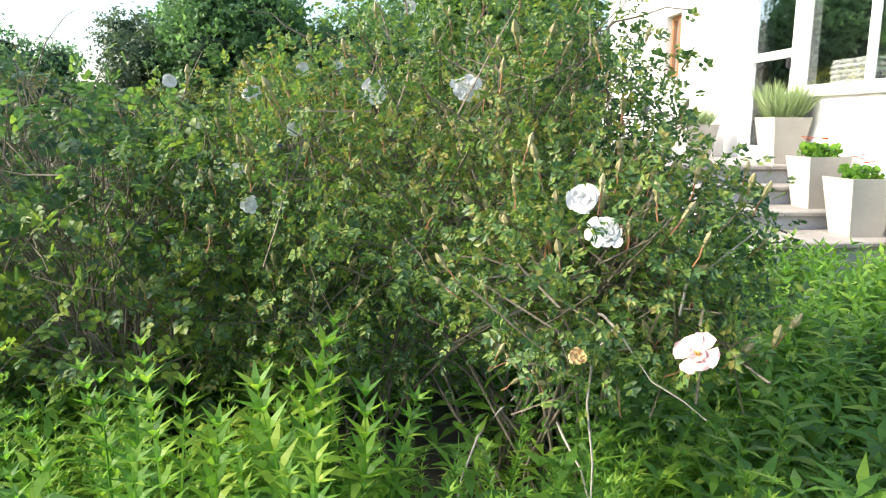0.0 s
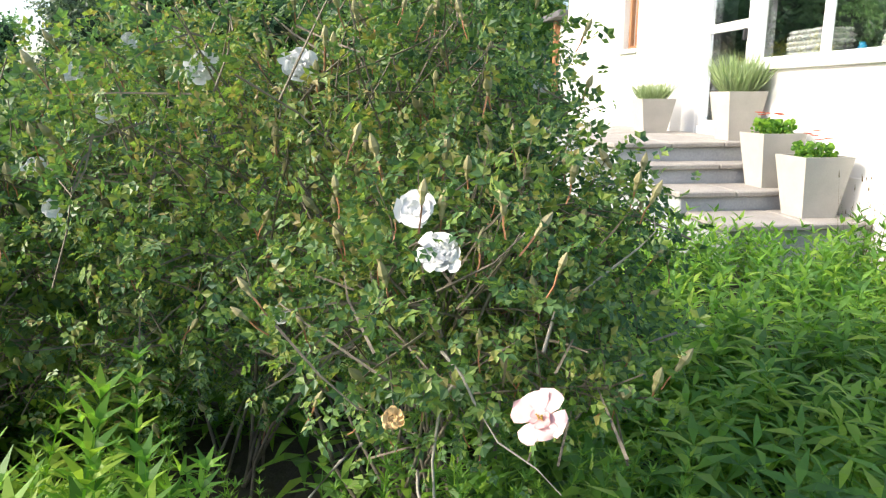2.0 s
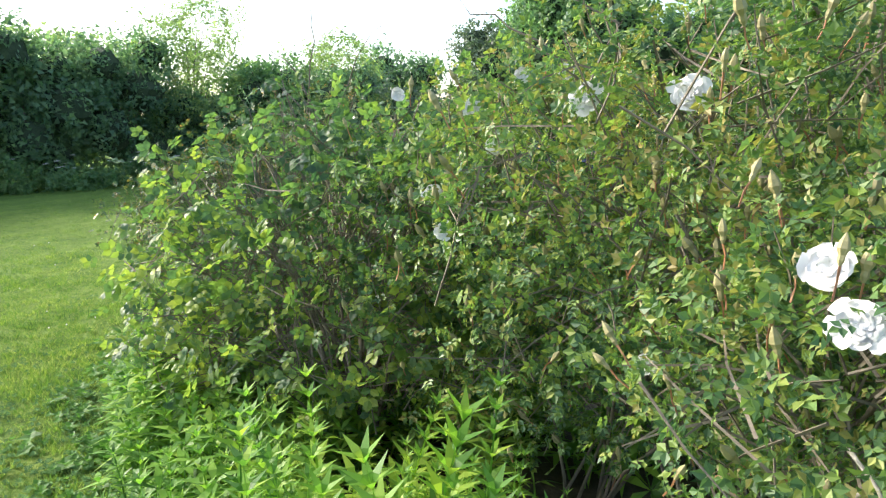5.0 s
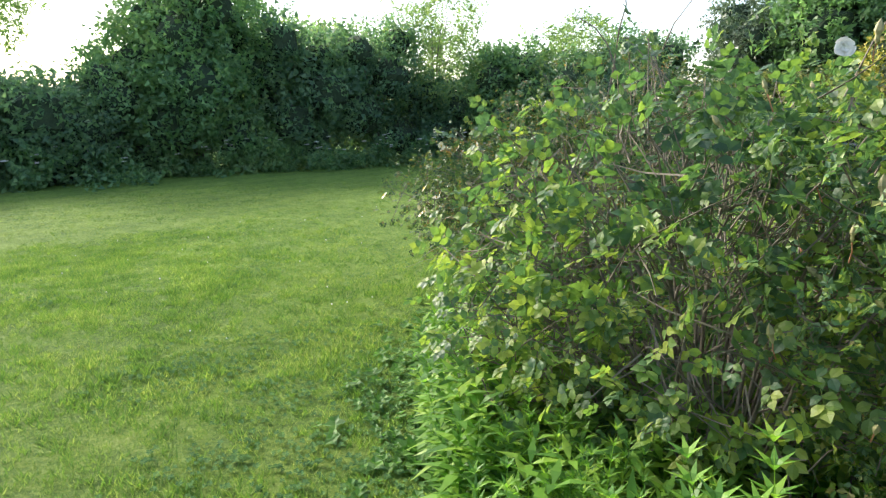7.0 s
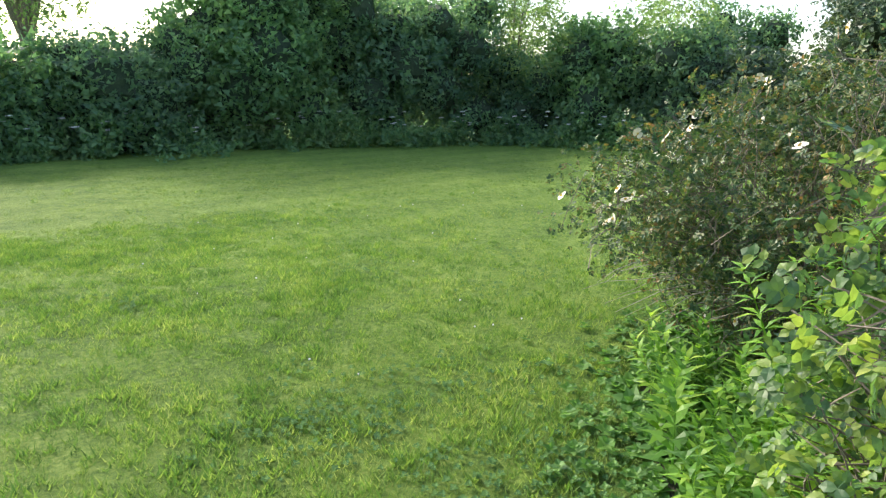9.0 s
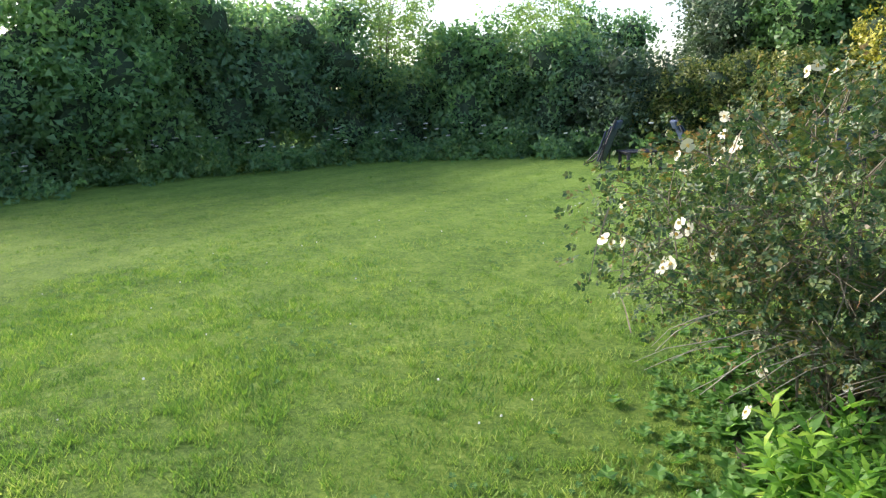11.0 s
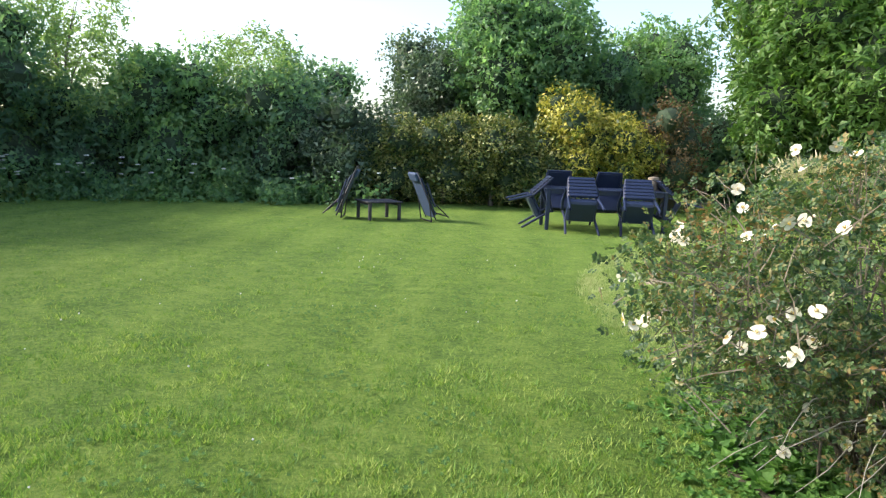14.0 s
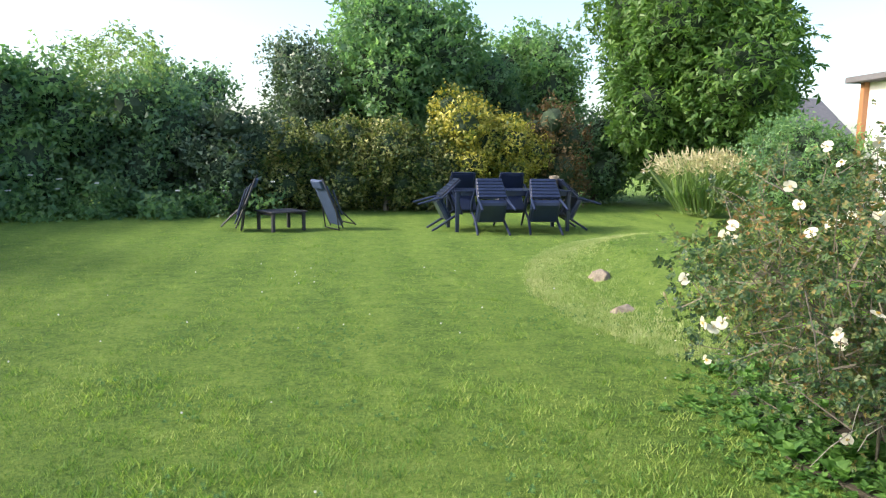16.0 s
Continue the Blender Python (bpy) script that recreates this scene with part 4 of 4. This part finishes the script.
def woody(name, label, at, radius, height, mat, base=0.0, lobes=9, dense=26, leaf=0.15, template=None, trunk=0.07, core=0.6, category="tree"):
    """A tree or large shrub: stem, limbs, a solid core painted dark as its shaded inside and a crown of leaf sprays."""
    t = empty(name, (0, 0, 0), label=label, category=category)
    L = crown(at, radius, height, base, lobes)
    area = sum(12.5 * b[3] * (b[3] + b[5]) / 2 for b in L)
    P, N = blob_points(L, int(area * dense * 0.95), 0.36, 0.02)
    P = P + N * (0.16 * radius * rng.random((len(P), 1)) ** 6)
    q, along, face = clumped(P, N, 1, 0.03, 0.7)
    scatter("leaves", SPRAY if template is None else template, q, frames_for(along, face), leaf * (0.65 + 0.7 * rng.random(len(q))), mat, t)
    pts = [(at[0], at[1], -0.05), (at[0] + 0.05, at[1], height * 0.3), (at[0] - 0.05, at[1] + 0.05, height * 0.75)]
    part("trunk", tube(pts, [trunk, trunk * 0.8, trunk * 0.25], 8), BARK, t, True)
    limbs = [tube([(at[0], at[1], max(base, 0.15) * 0.7 + 0.1), ((at[0] + b[0]) / 2, (at[1] + b[1]) / 2, b[2] * 0.75), b[:3]], [trunk * 0.5, trunk * 0.35, trunk * 0.12], 5) for b in L]
    part("limbs", join(limbs), BARK, t, True)
    # added lumpy solids block the view through; their dark colour paints the inner shade
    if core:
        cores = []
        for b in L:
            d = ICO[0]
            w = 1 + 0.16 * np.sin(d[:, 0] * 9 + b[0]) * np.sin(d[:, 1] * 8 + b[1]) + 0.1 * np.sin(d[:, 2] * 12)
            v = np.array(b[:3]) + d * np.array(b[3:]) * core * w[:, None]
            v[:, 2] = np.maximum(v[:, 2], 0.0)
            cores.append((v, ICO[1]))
        part("shaded_core", join(cores), INNER, t)
    return t


DARK_L, MID_L = "dense dark green hedge tree at the lawn's edge", "green hedgerow tree behind the lawn"
ASH_L = "light feathery hedgerow tree with gaps"
WOODY = [
    # x, y, radius, height, leaf material, label, lobes, sprays per square metre, leaf size
    (-16.6, -4.6, 2.2, 2.4, HEDGE_DARK, DARK_L, 8, 9, 0.24), (-17.3, -1.0, 2.2, 2.3, HEDGE_DARK, DARK_L, 8, 10, 0.24), (-17.9, 2.2, 2.2, 2.2, HEDGE_MID, MID_L, 8, 13, 0.2),
    (-18.3, 5.0, 1.9, 2.4, HEDGE_DARK, DARK_L, 8, 14, 0.2), (-18.5, 8.7, 2.4, 5.0, HEDGE_MID, MID_L, 14, 11, 0.23), (-17.9, 11.4, 2.0, 4.1, HEDGE_DARK, DARK_L, 11, 11, 0.23),
    (-17.0, 13.7, 1.7, 4.3, HEDGE_DARK, MID_L, 9, 12, 0.22), (-16.6, 15.6, 2.0, 5.4, HEDGE_ASH, ASH_L, 12, 10, 0.19),
    (-14.4, 16.8, 1.9, 3.4, HEDGE_MID, MID_L, 10, 12, 0.22), (-12.9, 18.3, 1.9, 4.1, HEDGE_ASH, ASH_L, 12, 10, 0.19),
    (-12.0, 17.3, 1.6, 3.1, HEDGE_DARK, DARK_L, 9, 15, 0.19), (-10.2, 17.5, 1.4, 2.5, HEDGE_BLUE, DARK_L, 8, 16, 0.18),
    (-12.5, 21.2, 1.5, 4.15, HEDGE_DARK, "round dark tree beyond the hedge", 10, 13, 0.22),
    (-8.7, 20.6, 1.6, 4.6, HEDGE_BLUE, "blue-green holly-like tree behind the hedge", 10, 18, 0.17), (-6.4, 21.4, 2.3, 6.3, HEDGE_MID, MID_L, 15, 11, 0.24),
    (-4.0, 22.0, 1.5, 4.6, HEDGE_DARK, DARK_L, 9, 14, 0.2),
    (-2.1, 23.8, 2.0, 5.6, HEDGE_MID, MID_L, 12, 10, 0.24), (-0.6, 21.8, 1.5, 2.6, HEDGE_DARK, DARK_L, 8, 15, 0.19), (4.4, 25.5, 2.2, 2.8, HEDGE_MID, MID_L, 8, 10, 0.24),
    (-18.5, 6.8, 1.6, 2.9, HEDGE_MID, MID_L, 8, 13, 0.2), (-15.7, 15.2, 1.3, 2.5, HEDGE_DARK, DARK_L, 8, 14, 0.2),
    (-21.5, 14.5, 3.0, 4.4, HEDGE_ASH, ASH_L, 10, 4, 0.32),
]
for x, y, r, hgt, mat, label, lobes, dense, leaf in WOODY:
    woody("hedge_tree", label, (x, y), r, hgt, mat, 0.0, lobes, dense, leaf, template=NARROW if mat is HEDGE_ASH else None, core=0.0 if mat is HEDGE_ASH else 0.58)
for x, y, hgt, r in ((-9.0, 17.9, 2.0, 1.1), (-7.8, 18.1, 2.15, 1.1), (-6.6, 18.3, 2.1, 1.1), (-5.5, 18.6, 2.0, 1.0)):
    woody("hedge_shrub", "clipped variegated hedge shrub with yellow-edged leaves", (x, y), r, hgt, VARIEGATED, 0.0, 9, 32, 0.14, category="hedge")
for x, y, r, hgt in ((-4.55, 18.8, 1.1, 2.95), (-3.45, 18.9, 0.85, 2.4)):
    woody("golden_shrub", "golden yellow-leaved shrub behind the table", (x, y), r, hgt, GOLDEN, 0.3, 10, 38, 0.14, category="shrub")
woody("russet_shrub", "reddish brown shrub beside the golden one", (-2.3, 19.4), 1.1, 2.8, RUSSET, 0.0, 8, 20, 0.12, category="shrub")
woody("chestnut_tree", "large horse chestnut with broad hanging leaves", (1.8, 20.6), 2.65, 9.0, CHESTNUT, 0.4, 24, 30, 0.23, template=PALM, trunk=0.22)
woody("tall_ash_tree", "tall thin-leaved tree with a pale trunk beyond the hedge", (-26.0, 4.6), 2.8, 10.5, HEDGE_ASH, 3.2, 10, 7, 0.26, template=NARROW, trunk=0.2, core=0.0)


def build_verge():
    """Rank herbs and cow parsley at the foot of the hedge."""
    line = [(-15.6, -3.0), (-16.4, 2.8), (-16.8, 6.8), (-16.1, 10.4), (-15.2, 12.8), (-13.4, 15.0), (-10.9, 15.9), (-8.6, 16.7)]
    pts = []
    for (a, b) in zip(line, line[1:]):
        n = int(math.dist(a, b) * 20)
        t = rng.random((n, 1))
        pts.append(np.array(a) * (1 - t) + np.array(b) * t + rng.normal(0, 0.55, (n, 2)) + np.array([-0.6, 0.25]))
    p = np.concatenate(pts)
    p = np.concatenate([p, np.zeros((len(p), 1))], 1)
    herbs = empty("verge_herbs", label="rank dark green herbs at the foot of the hedge", category="weeds", kind="stuff")
    g = np.repeat(p, 5, 0) + rng.normal(0, 0.18, (len(p) * 5, 3))
    g[:, 2] = 0.05 + 0.85 * rng.random(len(g)) ** 1.5 * (0.75 + 0.3 * np.sin(g[:, 0] * 1.7 + g[:, 1] * 1.1))
    way = rng.normal(0, 0.8, g.shape) + np.array([0.5, -0.3, 0.4])
    scatter("shoots", SPRAY, g, frames_for(way, rng.normal(0, 0.5, g.shape) + np.array([0.3, -0.2, 0.8])), 0.12 + 0.12 * rng.random(len(g)), HEDGE_MID, herbs)
    q = p[rng.choice(len(p), 120)] + np.array([0.25, -0.05, 0.75])
    q[:, 2] *= 0.7 + 0.5 * rng.random(len(q))
    umbel = empty("cow_parsley", label="white flower heads of cow parsley along the hedge", category="wild flowers", kind="stuff")
    scatter("heads", dots(0.05, 16, 0.008, 0.02), q, np.repeat(np.eye(3)[None], len(q), 0), 0.8 + 0.7 * rng.random(len(q)), PETAL_WHITE, umbel)
    scatter("stems", ([(-0.006, 0, -1), (0.006, 0, -1), (0, 0, 0)], [(0, 1, 2)]), q, np.repeat(np.eye(3)[None], len(q), 0), q[:, 2], HEDGE_MID, umbel)


build_verge()


# ---- garden furniture ----
def slat_chair():
    """A moulded high-backed garden armchair, standing."""
    c = empty("garden_chair", label="navy plastic slatted garden armchair tipped against the table", category="chair", group="chairs round the table")
    part("seat", box((0.53, 0.44, 0.03), (0, 0, 0.42), 0.01), PLASTIC, c)
    for s in (-1, 1):
        part("leg", tube([(s * 0.29, -0.23, 0.0), (s * 0.26, -0.2, 0.43), (s * 0.29, -0.18, 0.64)], [0.022, 0.026, 0.022], 6), PLASTIC, c, True)
        part("leg", tube([(s * 0.29, 0.32, 0.0), (s * 0.26, 0.22, 0.43)], [0.022, 0.028], 6), PLASTIC, c, True)
        part("armrest", tube([(s * 0.29, -0.22, 0.63), (s * 0.31, 0.0, 0.66), (s * 0.28, 0.25, 0.68)], [0.026, 0.03, 0.022], 6), PLASTIC, c, True)
        part("upright", tube([(s * 0.26, 0.2, 0.42), (s * 0.25, 0.27, 0.68), (s * 0.22, 0.33, 0.9)], [0.022, 0.022, 0.018], 6), PLASTIC, c, True)
    part("under_panel", box((0.55, 0.46, 0.1), (0, 0.0, 0.325), 0.03, 0.9), PLASTIC, c)
    part("back_panel", box((0.44, 0.01, 0.42), (0, 0.235, 0.45), 0.004, 1.0, Matrix.Rotation(radians(-14), 4, "X")), PLASTIC, c)
    for i in range(6):
        k = i / 5
        tilt = Matrix.Rotation(radians(-14), 4, "X")
        part("slat", box((0.52 - 0.05 * k, 0.026, 0.066), (0, 0.255 + 0.09 * k, 0.46 + 0.37 * k), 0.008, 1.0, tilt), PLASTIC, c)
    return c


def dining_set():
    ax = math.degrees(math.atan2(0.4, 2.3))
    m = pose(-4.05, 14.2, 0, 0, 0, ax)
    t = empty("garden_table", label="dark navy rectangular garden table on the lawn", category="table")
    t.matrix_world = m
    for i in range(7):
        part("plank", box((2.2, 0.122, 0.03), (0, -0.39 + i * 0.13, 0.73), 0.005), PLASTIC, t)
    for sx in (-1, 1):
        part("apron", box((0.03, 0.8, 0.07), (sx * 1.02, 0, 0.66), 0.004), PLASTIC, t)
        for sy in (-1, 1):
            part("leg", box((0.075, 0.075, 0.73), (sx * 1.05, sy * 0.4, 0), 0.008, 0.85), PLASTIC, t)
    for sy in (-1, 1):
        part("apron", box((2.0, 0.03, 0.07), (0, sy * 0.42, 0.66), 0.004), PLASTIC, t)
    c = slat_chair()
    # tipped forwards onto its front feet, its back lying over the table's edge
    first = True
    for x, y, rz, tip in ((-0.5, -1.16, 180, 58), (0.44, -1.16, 174, 58), (-0.72, 1.05, 0, 44), (0.26, 1.05, 0, 44)):
        base = m @ pose(x, y, 0, 0, 0, rz) @ Matrix.Translation((0, -0.23, 0)) @ pose(0, 0, 0, tip, 0, 0) @ Matrix.Translation((0, 0.23, 0))
        if first:
            c.matrix_world, first = base, False
        else:
            copy_thing(c, base)
    for x, rz in ((-1.75, 90), (1.75, -90)):
        base = m @ pose(x, 0.0, 0, 0, 0, rz) @ Matrix.Translation((0, -0.23, 0)) @ pose(0, 0, 0, 62, 0, 0) @ Matrix.Translation((0, 0.23, 0.03))
        copy_thing(c, base)
    jar = part("table_lantern", tube([(0, 0, 0), (0, 0, 0.01), (0, 0, 0.16), (0, 0, 0.19), (0, 0, 0.2), (0, 0, 0.25), (0, 0, 0.26)], [0.01, 0.085, 0.085, 0.07, 0.095, 0.095, 0.01], 12), ROCK)
    jar.matrix_world = m @ pose(0.95, 0.1, 0.76)
    tagged(jar, "brown stoneware lantern on the garden table", "lantern")


dining_set()


def lounge_set():
    t = empty("low_table", (-8.2, 13.75, 0), 40, label="low weathered wooden slatted table on the lawn", category="table")
    for i in range(6):
        part("slat", box((0.72, 0.1, 0.025), (0, -0.28 + i * 0.112, 0.33), 0.004), GREY_WOOD, t)
    for sx in (-1, 1):
        part("rail", box((0.04, 0.6, 0.05), (sx * 0.28, 0, 0.28), 0.004), GREY_WOOD, t)
        for sy in (-1, 1):
            part("leg", box((0.055, 0.055, 0.33), (sx * 0.3, sy * 0.28, 0), 0.005), GREY_WOOD, t)

    def folded(at, rz, lean):
        """A folded reclining chair of metal tube and mesh cloth, standing on its edge."""
        c = new("reclining_chair")
        c.matrix_world = pose(*at, 0, 0, rz) @ pose(0, 0, 0, lean, 0, 0)
        tagged(c, "folded recliner with dark tube frame and blue mesh cloth", "chair", "folded recliners")
        for s in (-1, 1):
            part("rail", tube([(s * 0.27, 0, 0.06), (s * 0.27, 0, 1.02), (s * 0.2, 0, 1.06)], [0.014] * 3, 6), DARK_METAL, c, True)
            part("leg", tube([(s * 0.3, 0.02, 0.5), (s * 0.3, 0.2, 0.1), (s * 0.3, 0.24, 0.0)], [0.013] * 3, 6), DARK_METAL, c, True)
            part("leg", tube([(s * 0.3, 0.05, 0.62), (s * 0.3, -0.1, 0.06)], [0.013] * 2, 6), DARK_METAL, c, True)
            part("armrest", tube([(s * 0.32, 0.06, 0.3), (s * 0.32, 0.08, 0.78)], [0.02, 0.02], 6), PLASTIC, c, True)
        part("crossbar", tube([(-0.3, 0.24, 0.02), (0.3, 0.24, 0.02)], [0.013] * 2, 6), DARK_METAL, c, True)
        part("crossbar", tube([(-0.3, -0.1, 0.07), (0.3, -0.1, 0.07)], [0.013] * 2, 6), DARK_METAL, c, True)
        part("cloth", box((0.5, 0.02, 0.9), (0, 0, 0.1), 0.006), FABRIC, c)
        part("cloth", box((0.48, 0.02, 0.75), (0, 0.045, 0.12), 0.006), FABRIC, c)
        part("headrest", box((0.42, 0.05, 0.16), (0, -0.03, 0.84), 0.015), FABRIC, c)
    folded((-7.2, 13.95, 0), -58, 24)
    folded((-9.0, 13.65, 0), 102, 22)


lounge_set()


# ---- the raised bank with its stones ----
def rock(at, size):
    v, f = ICO
    r = np.random.default_rng(int(abs(at[0] * 100)))
    w = 1 + 0.22 * np.sin(v[:, 0] * 3 + r.random() * 6) * np.cos(v[:, 1] * 4 + r.random() * 6) + 0.08 * np.sin(v[:, 2] * 9) + r.normal(0, 0.03, len(v))
    ob = part("rock", (v * np.array(size) * 0.85 * w[:, None] + np.array(at) - np.array([0, 0, 0.07]), f), ROCK)
    tagged(ob, "weathered half-buried stone edging the grassy bank", "rock", "stones of the bank")


for at, size in (((-3.78, 7.25, 0.04), (0.21, 0.17, 0.14)), ((-3.35, 7.15, 0.04), (0.2, 0.16, 0.1)), ((-3.72, 8.4, 0.08), (0.17, 0.26, 0.22)), ((-3.5, 8.85, 0.06), (0.2, 0.24, 0.22)), ((-2.85, 11.7, 0.05), (0.16, 0.13, 0.12))):
    rock(at, size)


def plume_clump(at):
    g = empty("ornamental_grass", at, label="dry buff plumes of a tall ornamental grass clump", category="grass")
    n = 420
    ang, r = rng.random(n) * 6.283, np.sqrt(rng.random(n)) * 0.62
    p = np.stack([r * np.cos(ang), r * np.sin(ang), np.zeros(n)], -1)
    up = np.stack([np.cos(ang) * r * 0.9, np.sin(ang) * r * 0.9, np.ones(n)], -1) + rng.normal(0, 0.1, (n, 3))
    scatter("leaves", blade_leaf(0.02, 0.25), p, frames_for(up, rng.normal(0, 1, (n, 3))), 1.2 + 0.4 * rng.random(n), HEDGE_ASH, g)
    q = p[:260] + unit(up[:260]) * (1.1 + 0.35 * rng.random((260, 1)))
    scatter("plumes", spray(7, 0.1), q, frames_for(up[:260], rng.normal(0, 1, (260, 3))), 0.13 + 0.08 * rng.random(260), PLUME, g)


plume_clump((1.0, 17.4, 0.05))
woody("border_shrub", "bright green shrub beside the dry grass clump", (2.2, 15.6), 1.2, 2.1, HEDGE_MID, 0.0, 8, 34, 0.13, category="shrub")

# ---- pots on the steps, ornaments behind the window ----
POTS = [((3.74, 6.12, 0.402), 0.52, 0.44), ((3.68, 6.74, 0.582), 0.5, 0.42), ((3.72, 7.6, 0.962), 0.5, 0.42), ((3.34, 9.15, 0.962), 0.42, 0.44)]
for at, hgt, wide in POTS:
    planter(at, hgt, wide)
potted((3.74, 6.12, 0.89), 0.15, 0.16, WEED_LEAF, 130, "geranium", "red-flowered geranium in a concrete planter", 5)
potted((3.68, 6.74, 1.05), 0.17, 0.18, WEED_LEAF, 150, "geranium", "orange-red geranium in a concrete planter", 6)
potted((3.72, 7.6, 1.43), 0.17, 0.44, LAVENDER, 300, "lavender", "bushy grey-green lavender in a concrete planter")
potted((3.34, 9.15, 1.35), 0.17, 0.28, LAVENDER, 260, "lavender", "small grey-green lavender in a concrete planter")

ornaments = [("folded_blankets", "stack of folded pale blankets on the inner sill", "blankets", CLOTH, None, 1.85), ("blue_jar", "small blue glazed jar on the inner sill", "jar", BLUE_GLAZE, (0.05, 0.14), 1.15),
             ("pale_jug", "pale pottery jug on the inner sill", "jug", PALE_GLAZE, (0.075, 0.26), 0.8), ("wooden_plaque", "round brown plaque on the inner sill", "ornament", TERRACOTTA, (0.1, 0.2), 0.55),
             ("clay_figure", "speckled clay animal figure on the inner sill", "ornament", TERRACOTTA, (0.09, 0.36), 0.25)]
for name, label, cat, mat, rh, y in ornaments:
    if rh is None:
        o = new(name)
        for i in range(6):
            part("blanket", box((0.36 - 0.02 * (i % 2), 0.62 - 0.03 * (i % 3), 0.05), (0.36, y, 1.75 + i * 0.052), 0.02), mat, o)
    else:
        r, hh = rh
        o = part(name, tube([(0.3, y, 1.75), (0.3, y, 1.75 + hh * 0.35), (0.3, y, 1.75 + hh * 0.7), (0.3, y, 1.75 + hh * 0.85), (0.3, y, 1.75 + hh)], [r * 0.75, r, r * 0.8, r * 0.5, r * 0.55], 12), mat, smooth=True)
    o.matrix_world = HOUSE
    tagged(o, label, cat)
inner_sill = part("inner_sill", box((0.5, 2.5, 0.04), (0.38, 1.3, 1.71), 0.004), WHITE_FRAME)
inner_sill.matrix_world = HOUSE
tagged(inner_sill, "white inner window sill", "sill", kind="structure")

# ---- a neighbour's roof beyond the trees ----
def far_house(at, rz):
    n = empty("neighbour_house", at, rz, label="distant white house with a grey roof and skylight", category="house")
    part("wall", box((9, 6, 2.6), (0, 0, 0), 0.02), RENDER_WALL, n)
    part("roof", ([(-4.8, -3.3, 2.5), (4.8, -3.3, 2.5), (4.8, 3.3, 2.5), (-4.8, 3.3, 2.5), (-4.8, 0, 4.9), (4.8, 0, 4.9)], [(0, 1, 5), (0, 5, 4), (2, 3, 4), (2, 4, 5), (1, 2, 5), (3, 0, 4), (0, 2, 1), (0, 3, 2)]), SLATE, n)
    part("skylight", moved(box((0.9, 1.3, 0.06), (0, 0, 0), 0.01), (0.5, -1.9, 3.55), 0, 36), WHITE_FRAME, n)
    for x in (-2.5, 0, 2.5):
        part("window", box((1.2, 0.05, 1.1), (x, -3.0, 1.0), 0.01), PLASTIC, n)


far_house((12.5, 41.0, 0), 8)
